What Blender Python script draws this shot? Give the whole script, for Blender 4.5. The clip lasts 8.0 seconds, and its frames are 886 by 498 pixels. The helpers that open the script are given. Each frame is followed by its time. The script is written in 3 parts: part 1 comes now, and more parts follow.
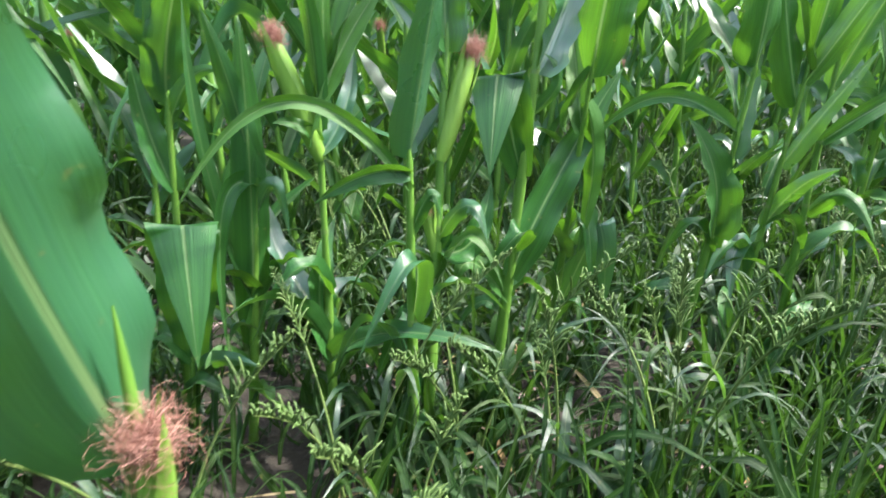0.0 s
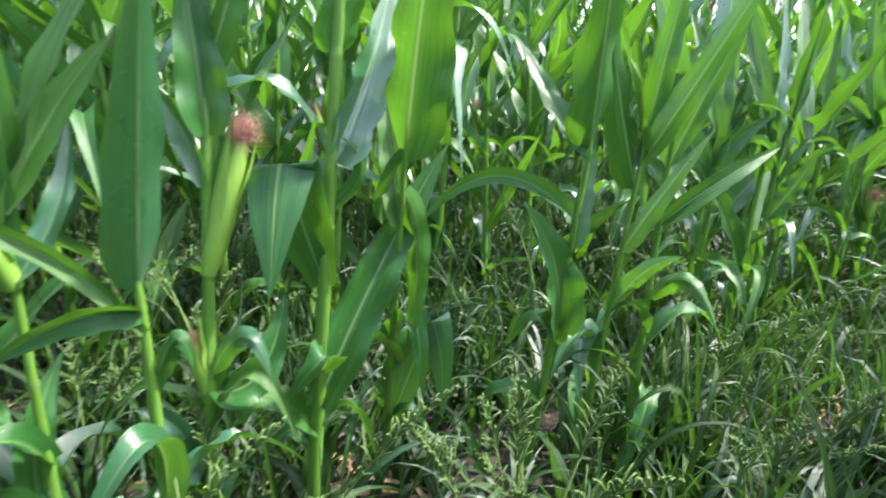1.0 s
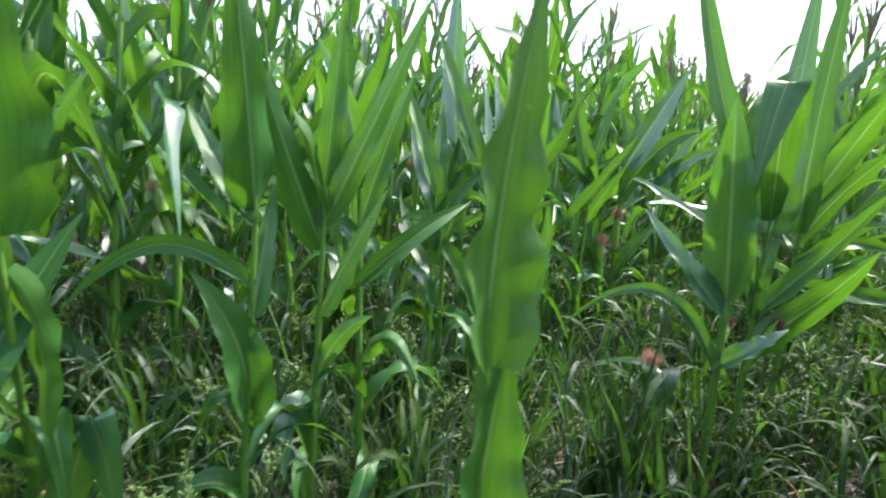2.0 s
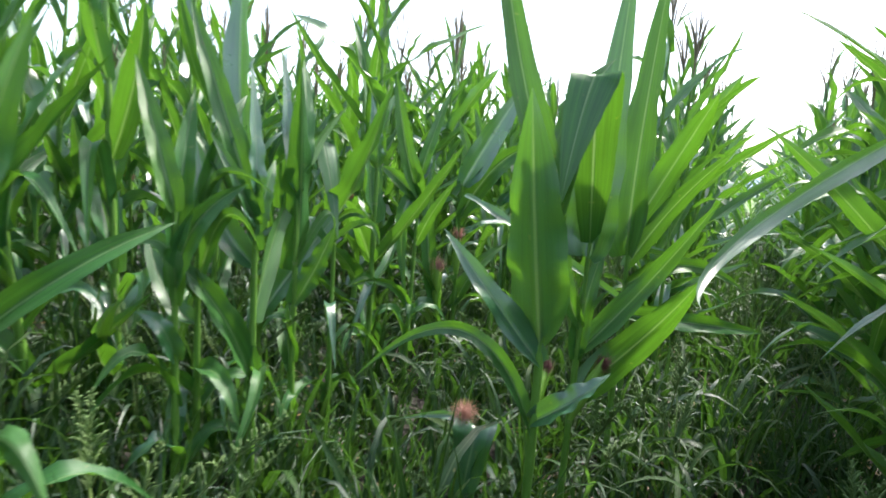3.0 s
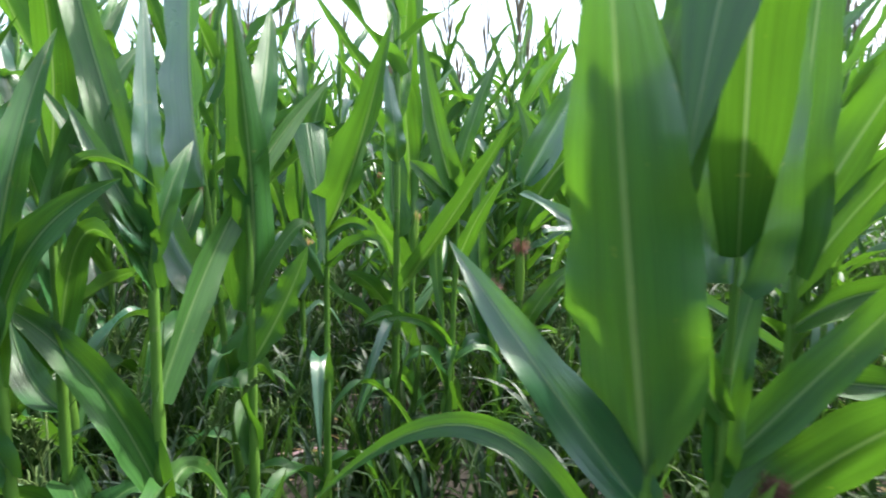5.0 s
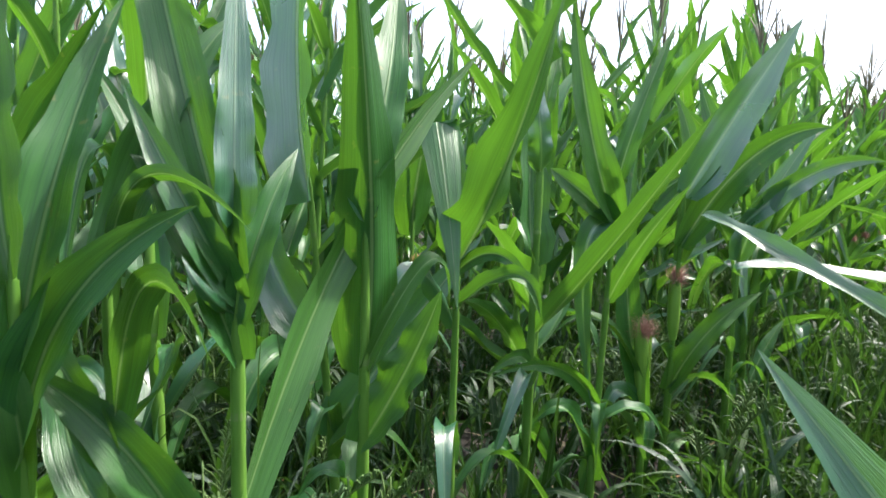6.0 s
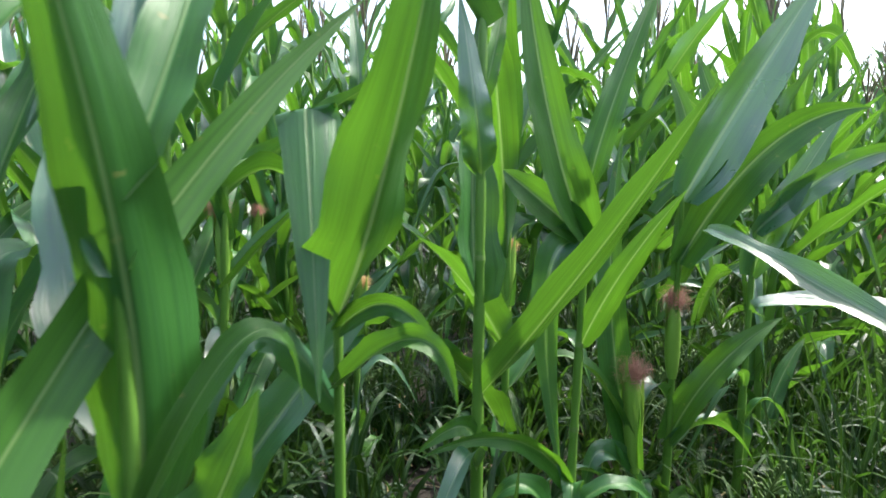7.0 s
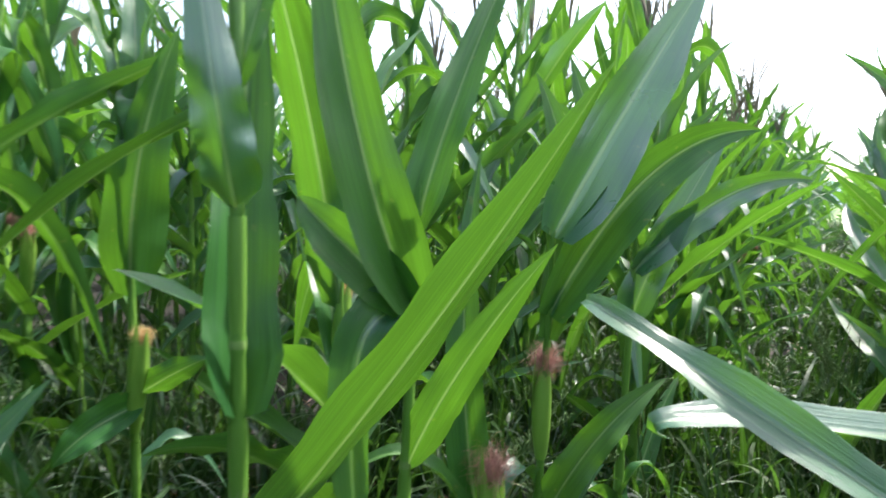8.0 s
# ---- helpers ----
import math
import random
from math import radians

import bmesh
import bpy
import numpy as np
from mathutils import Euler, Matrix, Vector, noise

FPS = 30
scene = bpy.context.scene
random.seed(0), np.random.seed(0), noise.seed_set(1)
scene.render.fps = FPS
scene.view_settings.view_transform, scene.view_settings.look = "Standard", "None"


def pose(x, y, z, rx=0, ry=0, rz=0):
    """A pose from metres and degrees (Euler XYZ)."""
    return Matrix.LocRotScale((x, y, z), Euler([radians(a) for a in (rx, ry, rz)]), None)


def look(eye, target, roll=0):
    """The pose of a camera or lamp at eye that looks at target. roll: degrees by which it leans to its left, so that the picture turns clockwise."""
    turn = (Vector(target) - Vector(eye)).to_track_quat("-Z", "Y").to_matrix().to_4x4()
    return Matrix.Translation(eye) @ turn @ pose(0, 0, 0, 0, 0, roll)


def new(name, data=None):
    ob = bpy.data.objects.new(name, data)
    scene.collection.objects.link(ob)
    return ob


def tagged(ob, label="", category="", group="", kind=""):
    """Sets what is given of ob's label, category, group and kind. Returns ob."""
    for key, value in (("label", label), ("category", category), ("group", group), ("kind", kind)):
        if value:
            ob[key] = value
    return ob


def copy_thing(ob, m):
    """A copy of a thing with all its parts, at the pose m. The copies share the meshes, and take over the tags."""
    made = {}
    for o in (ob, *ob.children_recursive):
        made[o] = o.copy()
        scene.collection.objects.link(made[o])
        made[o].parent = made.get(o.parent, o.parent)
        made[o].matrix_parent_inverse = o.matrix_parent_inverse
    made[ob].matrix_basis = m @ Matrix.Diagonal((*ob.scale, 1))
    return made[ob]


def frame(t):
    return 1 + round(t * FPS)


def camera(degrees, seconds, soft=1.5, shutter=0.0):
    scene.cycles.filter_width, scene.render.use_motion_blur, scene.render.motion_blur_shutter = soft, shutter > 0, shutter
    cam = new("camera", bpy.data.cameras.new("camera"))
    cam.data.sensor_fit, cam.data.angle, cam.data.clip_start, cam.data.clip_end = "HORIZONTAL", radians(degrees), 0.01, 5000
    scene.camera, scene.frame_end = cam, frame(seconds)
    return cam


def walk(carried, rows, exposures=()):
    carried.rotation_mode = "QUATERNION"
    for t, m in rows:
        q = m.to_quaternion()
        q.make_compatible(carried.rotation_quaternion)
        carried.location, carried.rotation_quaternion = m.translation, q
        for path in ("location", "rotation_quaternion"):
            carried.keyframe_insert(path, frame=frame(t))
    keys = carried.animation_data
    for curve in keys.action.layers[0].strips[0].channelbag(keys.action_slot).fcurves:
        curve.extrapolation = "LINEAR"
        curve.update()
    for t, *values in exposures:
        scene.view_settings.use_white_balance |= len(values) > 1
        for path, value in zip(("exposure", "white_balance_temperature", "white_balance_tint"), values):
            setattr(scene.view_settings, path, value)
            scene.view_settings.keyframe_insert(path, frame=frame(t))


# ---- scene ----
WALK = [
    (0, -0.3226, -0.8405, 0.7944, 69.860, -1.268, 45.734),
    (0.5, -0.3734, -0.7155, 0.8377, 70.469, -2.150, 41.009),
    (1, -0.3969, -0.5621, 0.8806, 72.206, -3.357, 33.562),
    (1.5, -0.2904, -0.4778, 0.8732, 76.220, -2.190, 24.097),
    (2, -0.1852, -0.3938, 0.8852, 79.543, -3.215, 15.862),
    (2.2, -0.1412, -0.3604, 0.8777, 80.908, -3.350, 13.409),
    (3.3, 0.0429, 0.1063, 0.8592, 82.921, -2.912, 1.745),
    (3.5, 0.0627, 0.1609, 0.8419, 83.555, -1.967, 0.676),
    (4, 0.1126, 0.2766, 0.8193, 84.123, -1.444, 0.810),
    (4.5, 0.1496, 0.4630, 0.8422, 83.100, -1.420, 5.642),
    (5, 0.0570, 0.5429, 0.8144, 83.577, -1.024, 12.697),
    (5.2, 0.0052, 0.5874, 0.8165, 83.490, -1.193, 15.372),
    (6.3, -0.1323, 0.8580, 0.8485, 83.332, -1.539, 23.083),
    (6.5, -0.1276, 0.9104, 0.8484, 83.406, -1.254, 23.306),
    (7, -0.1048, 1.1192, 0.8626, 83.066, -0.388, 22.405),
    (7.5, -0.0896, 1.2743, 0.8752, 83.216, -1.216, 18.970),
    (8, -0.0984, 1.4517, 0.8941, 84.003, -2.029, 10.818),
]
cam = camera(76.62, 8.0, soft=1.6, shutter=0.25)
walk(cam, [(t, pose(*place)) for t, *place in WALK], exposures=[(0.0, 2.6), (1.2, 2.55), (2.2, 2.18), (3.5, 2.1), (4.2, 2.16), (5.0, 2.16), (6.4, 2.18), (7.2, 2.24), (8.0, 2.22)])

# ---- sky and sun ----
SUN_HEIGHT, SUN_TURN = 56, 43      # degrees above the horizon; compass turn from +y towards +x
world = bpy.data.worlds.new("sky")
scene.world = world
world.use_nodes = True
sky = world.node_tree.nodes.new("ShaderNodeTexSky")
sky.sky_type, sky.sun_disc = "NISHITA", False
sky.sun_elevation, sky.sun_rotation = radians(SUN_HEIGHT), radians(SUN_TURN)
sky.air_density, sky.dust_density, sky.ozone_density = 1.0, 2.5, 1.0
back = world.node_tree.nodes["Background"]
back.inputs["Strength"].default_value = 0.145
haze = world.node_tree.nodes.new("ShaderNodeHueSaturation")     # a white, hazy sky
haze.inputs["Saturation"].default_value = 0.75
world.node_tree.links.new(sky.outputs[0], haze.inputs["Color"])
world.node_tree.links.new(haze.outputs[0], back.inputs["Color"])
lamp = bpy.data.lights.new("sun", "SUN")
lamp.energy, lamp.angle, lamp.color = 2.3, radians(3), (1.0, 0.95, 0.87)
sun = new("sun", lamp)
sun_way = Vector((math.sin(radians(SUN_TURN)) * math.cos(radians(SUN_HEIGHT)),
                  math.cos(radians(SUN_TURN)) * math.cos(radians(SUN_HEIGHT)), math.sin(radians(SUN_HEIGHT))))
sun.matrix_world = look(sun_way * 50, (0, 0, 0))


# ---- materials ----
class Shader:
    """A node material under construction."""

    def __init__(self, name):
        self.mat = bpy.data.materials.new(name)
        self.mat.use_nodes = True
        self.tree = self.mat.node_tree
        self.bsdf = self.tree.nodes["Principled BSDF"]
        self.out = self.tree.nodes["Material Output"]

    def node(self, kind, **values):
        n = self.tree.nodes.new(kind)
        for key, value in values.items():
            if key in n.inputs:
                n.inputs[key].default_value = value
            else:
                setattr(n, key, value)
        return n

    def link(self, a, b):
        self.tree.links.new(a, b)

    def maths(self, op, a, b=0.5):
        n = self.node("ShaderNodeMath", operation=op)
        for slot, v in zip(n.inputs, (a, b)):
            if isinstance(v, (int, float)):
                slot.default_value = v
            else:
                self.link(v, slot)
        return n.outputs[0]

    def mix(self, factor, a, b):
        n = self.node("ShaderNodeMix", data_type="RGBA")
        for slot, v in zip((n.inputs[0], n.inputs[6], n.inputs[7]), (factor, a, b)):
            if isinstance(v, (int, float)):
                slot.default_value = v
            elif isinstance(v, tuple):
                slot.default_value = (*v, 1)
            else:
                self.link(v, slot)
        return n.outputs[2]

    def maths_offset(self, coords, value):
        n = self.node("ShaderNodeVectorMath", operation="ADD")
        self.link(coords, n.inputs[0])
        self.link(self.maths("MULTIPLY", value, 37.0), n.inputs[1])
        return n.outputs[0]

    def ramp(self, value, low, high):
        n = self.node("ShaderNodeMapRange")
        n.inputs["From Min"].default_value, n.inputs["From Max"].default_value = low, high
        self.link(value, n.inputs["Value"])
        return n.outputs[0]

    def noise(self, coords, scale, detail=3.0, stretch=None):
        if stretch:
            m = self.node("ShaderNodeMapping")
            m.inputs["Scale"].default_value = stretch
            self.link(coords, m.inputs["Vector"])
            coords = m.outputs[0]
        n = self.node("ShaderNodeTexNoise", Scale=scale, Detail=detail)
        self.link(coords, n.inputs["Vector"])
        return n.outputs["Fac"]


def blade_material(name, dark, light, pale, backlit, rough, rib=0.032, share=0.42, loose=False, wax=1.0):
    """Leaf tissue: parallel veins, a pale midrib, blotches, and light that comes through it."""
    s = Shader(name)
    uv = s.node("ShaderNodeUVMap").outputs[0]
    space = s.node("ShaderNodeTexCoord").outputs["Object"]
    parts = s.node("ShaderNodeSeparateXYZ")
    s.link(uv, parts.inputs[0])
    across = s.maths("ABSOLUTE", s.maths("SUBTRACT", parts.outputs[0], 0.5))
    veins = s.noise(uv, 1.0, 2.0, (46.0, 1.2, 1.0))
    blotch = s.noise(space, 9.0, 4.0)
    if loose:
        chance = s.node("ShaderNodeNewGeometry").outputs["Random Per Island"]
    else:
        chance = s.node("ShaderNodeObjectInfo").outputs["Random"]
    streaks = s.noise(s.maths_offset(uv, chance), 1.0, 2.0, (7.0, 0.35, 1.0))      # broad bands along the blade
    shade = s.maths("ADD", s.maths("ADD", s.maths("MULTIPLY", s.ramp(veins, 0.34, 0.66), 0.32), s.maths("MULTIPLY", s.ramp(streaks, 0.36, 0.64), 0.34)),
                    s.maths("ADD", s.maths("MULTIPLY", s.ramp(blotch, 0.3, 0.72), 0.14), s.maths("MULTIPLY", chance, 0.2)))
    colour = s.mix(shade, dark, light)
    tone = s.maths("FRACT", s.maths("MULTIPLY", chance, 7.3), 0)     # some leaves bluer, some yellower
    colour = s.mix(s.maths("MULTIPLY", s.ramp(tone, 0.55, 0.95), 0.65), colour, (dark[0] * 2.6, light[1] * 0.78, light[2] * 2.4))
    colour = s.mix(s.maths("MULTIPLY", s.ramp(tone, 0.3, 0.0), 0.5), colour, (light[0] * 1.9, light[1] * 1.15, light[2] * 0.8))
    speck = s.noise(space, 55.0, 2.0)
    colour = s.mix(s.maths("MULTIPLY", s.ramp(speck, 0.70, 0.76), 0.5), colour, (0.26, 0.24, 0.08))
    ribbed = s.ramp(across, rib, rib * 0.45)
    colour = s.mix(s.maths("MULTIPLY", ribbed, 0.6), colour, pale)
    s.link(colour, s.bsdf.inputs["Base Color"])
    s.bsdf.inputs["Sheen Weight"].default_value, s.bsdf.inputs["Sheen Roughness"].default_value = 0.08 * (wax - 0.5), 0.4      # fine hairs
    s.link(s.maths("ADD", s.maths("ADD", s.maths("MULTIPLY", blotch, 0.18), s.maths("MULTIPLY", tone, -0.16)), rough), s.bsdf.inputs["Roughness"])
    s.link(s.maths("ADD", s.maths("MULTIPLY", s.ramp(tone, 0.45, 0.95), 1.5 * wax), 0.55 * wax), s.bsdf.inputs["Specular IOR Level"])     # some leaves more waxy
    ridges = s.noise(uv, 1.0, 1.0, (13.0, 0.5, 1.0))
    bump = s.node("ShaderNodeBump", Strength=0.45, Distance=0.0035)
    s.link(s.maths("ADD", s.maths("ADD", s.maths("MULTIPLY", veins, 0.5), s.maths("MULTIPLY", ridges, 0.6)), s.maths("MULTIPLY", ribbed, 0.4)), bump.inputs["Height"])
    s.link(bump.outputs[0], s.bsdf.inputs["Normal"])
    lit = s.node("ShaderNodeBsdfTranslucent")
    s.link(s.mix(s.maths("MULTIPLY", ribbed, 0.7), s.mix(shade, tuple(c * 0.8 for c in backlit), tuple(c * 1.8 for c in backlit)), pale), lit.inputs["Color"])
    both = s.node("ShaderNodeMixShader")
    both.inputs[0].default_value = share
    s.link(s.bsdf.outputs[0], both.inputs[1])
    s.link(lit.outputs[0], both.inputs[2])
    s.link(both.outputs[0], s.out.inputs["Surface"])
    return s.mat


def plain_material(name, a, b, scale, rough, grain=120.0, bump=0.25, stretch=None, seethrough=0.0):
    s = Shader(name)
    space = s.node("ShaderNodeTexCoord").outputs["Object"]
    big, small = s.noise(space, scale, 4.0, stretch), s.noise(space, grain, 3.0, stretch)
    chance = s.node("ShaderNodeObjectInfo").outputs["Random"]
    mixed = s.maths("ADD", s.maths("MULTIPLY", s.ramp(big, 0.3, 0.7), 0.5),
                    s.maths("ADD", s.maths("MULTIPLY", s.ramp(small, 0.3, 0.7), 0.25), s.maths("MULTIPLY", chance, 0.25)))
    colour = s.mix(mixed, a, b)
    s.link(colour, s.bsdf.inputs["Base Color"])
    s.bsdf.inputs["Roughness"].default_value = rough
    n = s.node("ShaderNodeBump", Strength=bump, Distance=0.003)
    s.link(small, n.inputs["Height"])
    s.link(n.outputs[0], s.bsdf.inputs["Normal"])
    if seethrough:
        lit = s.node("ShaderNodeBsdfTranslucent")
        s.link(colour, lit.inputs["Color"])
        both = s.node("ShaderNodeMixShader")
        both.inputs[0].default_value = seethrough
        s.link(s.bsdf.outputs[0], both.inputs[1])
        s.link(lit.outputs[0], both.inputs[2])
        s.link(both.outputs[0], s.out.inputs["Surface"])
    return s.mat


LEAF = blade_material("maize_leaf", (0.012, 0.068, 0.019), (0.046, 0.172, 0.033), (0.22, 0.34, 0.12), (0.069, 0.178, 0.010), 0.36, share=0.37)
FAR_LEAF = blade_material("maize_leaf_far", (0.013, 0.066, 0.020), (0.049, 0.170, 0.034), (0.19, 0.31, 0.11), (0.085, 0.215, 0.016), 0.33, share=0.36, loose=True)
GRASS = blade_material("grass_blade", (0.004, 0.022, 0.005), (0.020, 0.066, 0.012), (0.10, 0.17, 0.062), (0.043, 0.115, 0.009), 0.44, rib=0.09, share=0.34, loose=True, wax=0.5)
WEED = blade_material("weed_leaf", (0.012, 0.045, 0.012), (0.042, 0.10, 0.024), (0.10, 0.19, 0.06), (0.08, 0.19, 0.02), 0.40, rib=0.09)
DRY = blade_material("dry_leaf", (0.20, 0.15, 0.07), (0.38, 0.32, 0.17), (0.42, 0.37, 0.22), (0.30, 0.22, 0.09), 0.7, loose=True)
STALK = plain_material("maize_stalk", (0.06, 0.165, 0.02), (0.16, 0.31, 0.05), 14, 0.42, 90, 0.25, (1, 1, 0.12), 0.12)
NODE = plain_material("stalk_node", (0.10, 0.19, 0.04), (0.17, 0.26, 0.075), 30, 0.5)
HUSK = plain_material("ear_husk", (0.12, 0.26, 0.03), (0.25, 0.42, 0.07), 10, 0.45, 110, 0.3, (1, 1, 0.1), 0.15)
SILK = plain_material("ear_silk", (0.26, 0.11, 0.085), (0.52, 0.29, 0.23), 40, 0.5, 300, 0.1, None, 0.25)
SILK_PALE = plain_material("young_silk", (0.50, 0.33, 0.13), (0.62, 0.46, 0.24), 40, 0.5, 300, 0.1, None, 0.25)
SILK_DARK = plain_material("withered_silk", (0.055, 0.018, 0.018), (0.16, 0.055, 0.045), 40, 0.6, 300, 0.1)
TASSEL = plain_material("tassel", (0.07, 0.065, 0.035), (0.17, 0.13, 0.075), 30, 0.6, 200, 0.3)
SEED = plain_material("grass_seed", (0.05, 0.12, 0.025), (0.13, 0.20, 0.055), 60, 0.6, 400, 0.5, None, 0.2)
STEM = plain_material("grass_stem", (0.08, 0.14, 0.035), (0.16, 0.22, 0.065), 20, 0.5, 150, 0.2)


def soil_material():
    s = Shader("field_soil")
    space = s.node("ShaderNodeTexCoord").outputs["Object"]
    big, mid, fine = s.noise(space, 1.3, 5.0), s.noise(space, 12, 6.0), s.noise(space, 90, 5.0)
    colour = s.mix(s.ramp(mid, 0.3, 0.7), (0.012, 0.010, 0.008), (0.034, 0.028, 0.021))
    colour = s.mix(s.maths("MULTIPLY", s.ramp(fine, 0.45, 0.7), 0.5), colour, (0.045, 0.038, 0.030))
    where = s.node("ShaderNodeVectorMath", operation="LENGTH")
    s.link(space, where.inputs[0])
    green = s.mix(s.ramp(s.noise(space, 0.02, 5.0), 0.35, 0.65), (0.07, 0.13, 0.03), (0.13, 0.19, 0.06))
    colour = s.mix(s.ramp(where.outputs["Value"], 22, 40), colour, green)
    s.link(colour, s.bsdf.inputs["Base Color"])
    s.bsdf.inputs["Roughness"].default_value = 0.92
    bump = s.node("ShaderNodeBump", Strength=0.8, Distance=0.02)
    s.link(s.maths("ADD", s.maths("MULTIPLY", mid, 0.7), s.maths("MULTIPLY", fine, 0.3)), bump.inputs["Height"])
    s.link(bump.outputs[0], s.bsdf.inputs["Normal"])
    return s.mat


SOIL = soil_material()
# the blue of distance haze is painted into the hills' base colour
HAZED_HILL = plain_material("hazed_far_hill", (0.14, 0.21, 0.28), (0.18, 0.26, 0.33), 0.004, 0.9, 0.03, 0.0)


# ---- mesh helpers ----
class Geo:
    """Grids of vertices gathered into one mesh, with uv and a material slot for each face."""

    def __init__(self):
        self.v, self.f, self.uv, self.m, self.count = [], [], [], [], 0

    def grid(self, points, uv, slot=0, closed=False):
        """points: rows x columns x 3; closed: the last column joins the first."""
        n, c = points.shape[:2]
        at = np.arange(n * c).reshape(n, c) + self.count
        if closed:
            at = np.concatenate([at, at[:, :1]], 1)
            uv = np.concatenate([uv, uv[:, :1] + (1, 0)], 1)
        quads = np.stack([at[:-1, :-1], at[:-1, 1:], at[1:, 1:], at[1:, :-1]], -1).reshape(-1, 4)
        uvs = np.stack([uv[:-1, :-1], uv[:-1, 1:], uv[1:, 1:], uv[1:, :-1]], -2).reshape(-1, 4, 2)
        self.v.append(points.reshape(-1, 3))
        self.f.append(quads)
        self.uv.append(uvs)
        self.m.append(np.full(len(quads), slot))
        self.count += n * c

    def arrays(self):
        return [np.concatenate(a) for a in (self.v, self.f, self.uv, self.m)]

    def add(self, arrays, m):
        """A copy of another mesh's arrays, moved by the matrix m."""
        v, f, uv, slots = arrays
        m = np.array(m)
        self.v.append(v @ m[:3, :3].T + m[:3, 3])
        self.f.append(f + self.count)
        self.uv.append(uv)
        self.m.append(slots)
        self.count += len(v)

    def mesh(self, name, materials):
        v, f, uv, slots = self.arrays()
        me = bpy.data.meshes.new(name)
        me.vertices.add(len(v))
        me.vertices.foreach_set("co", v.astype(np.float32).ravel())
        me.loops.add(f.size)
        me.loops.foreach_set("vertex_index", f.astype(np.int32).ravel())
        me.polygons.add(len(f))
        me.polygons.foreach_set("loop_start", np.arange(0, f.size, 4, dtype=np.int32))
        me.polygons.foreach_set("material_index", slots.astype(np.int32))
        me.polygons.foreach_set("use_smooth", np.ones(len(f), dtype=bool))
        me.uv_layers.new(name="UVMap").data.foreach_set("uv", uv.astype(np.float32).ravel())
        for m in materials:
            me.materials.append(m)
        me.update(calc_edges=True)
        me.validate()
        return me


def unit(a):
    return a / np.maximum(np.linalg.norm(a, axis=-1, keepdims=True), 1e-9)


def bezier(p0, p1, p2, n):
    t = np.linspace(0, 1, n)[:, None]
    return (1 - t) ** 2 * p0 + 2 * t * (1 - t) * p1 + t ** 2 * p2


def tube(geo, line, radii, sides=8, slot=0):
    """A tube round a line of points."""
    line, radii = np.asarray(line, float), np.asarray(radii, float)
    way = unit(np.gradient(line, axis=0))
    ref = np.where(np.abs(way[:, 2:]) > 0.9, np.array([[1.0, 0, 0]]), np.array([[0, 0, 1.0]]))
    ref = np.broadcast_to(ref[0], way.shape)
    a = unit(np.cross(way, ref))
    b = np.cross(way, a)
    turn = np.linspace(0, 2 * np.pi, sides, endpoint=False)
    ring = a[:, None] * np.cos(turn)[None, :, None] + b[:, None] * np.sin(turn)[None, :, None]
    points = line[:, None] + ring * radii[:, None, None]
    uv = np.stack(np.broadcast_arrays(np.linspace(0, 1, sides, endpoint=False)[None], np.linspace(0, 1, len(line))[:, None]), -1)
    geo.grid(points, uv, slot, closed=True)


def blade(geo, line, side, width, rng, cols=4, fold=0.25, ripple=0.1, turns=(0, 0), slot=0, stem=0.32, full=0.2, torn=0.0, clasp=0.0, taper=1.4):
    """A grass leaf along a line: side is the across direction at its foot; turns: degrees of twist at foot and tip."""
    n = len(line)
    v = np.linspace(0, 1, n)
    way = unit(np.gradient(line, axis=0))
    s = np.broadcast_to(side, way.shape)
    s = unit(s - way * np.sum(s * way, 1, keepdims=True))
    up = np.cross(s, way)
    a = np.radians(turns[0] + (turns[1] - turns[0]) * v)[:, None]
    s, up = s * np.cos(a) + up * np.sin(a), up * np.cos(a) - s * np.sin(a)
    rise = np.clip(v / full, 0, 1)
    half = 0.5 * width * (stem + (1 - stem) * np.sin(rise * np.pi / 2)) * np.clip(1 - np.clip((v - full) / (1 - full), 0, 1) ** taper, 0.015, 1)
    c = np.linspace(-1, 1, cols + 1)
    phase, beats = rng.uniform(0, 6.28, 2), rng.uniform(2.2, 4.2)
    wave = np.stack([np.sin(v * beats * 6.28 + phase[0]), np.sin(v * beats * 6.9 + phase[1])])
    edge = np.where(c[None] < 0, wave[0][:, None], wave[1][:, None]) * np.abs(c)[None] ** 2
    reach = c[None] * np.ones((n, 1))
    if torn:
        reach = reach * (1 - torn * np.abs(c)[None] ** 3 * rng.uniform(0, 1, (n, cols + 1)))
    lift = (fold * (1 - 0.5 * v[:, None]) + clasp * np.exp(-v[:, None] * 9)) * np.abs(c)[None] + ripple * edge * np.sin(np.pi * np.clip(v * 1.1, 0, 1))[:, None]
    points = line[:, None] + half[:, None, None] * (reach[..., None] * s[:, None] + lift[..., None] * up[:, None])
    uv = np.stack(np.broadcast_arrays((c * 0.5 + 0.5)[None], v[:, None] * 3), -1)
    geo.grid(points, uv, slot)


def part(name, geo, materials, parent, label=""):
    ob = new(name, geo if isinstance(geo, bpy.types.Mesh) else geo.mesh(name, materials))
    ob.parent = parent
    return tagged(ob, label) if label else ob


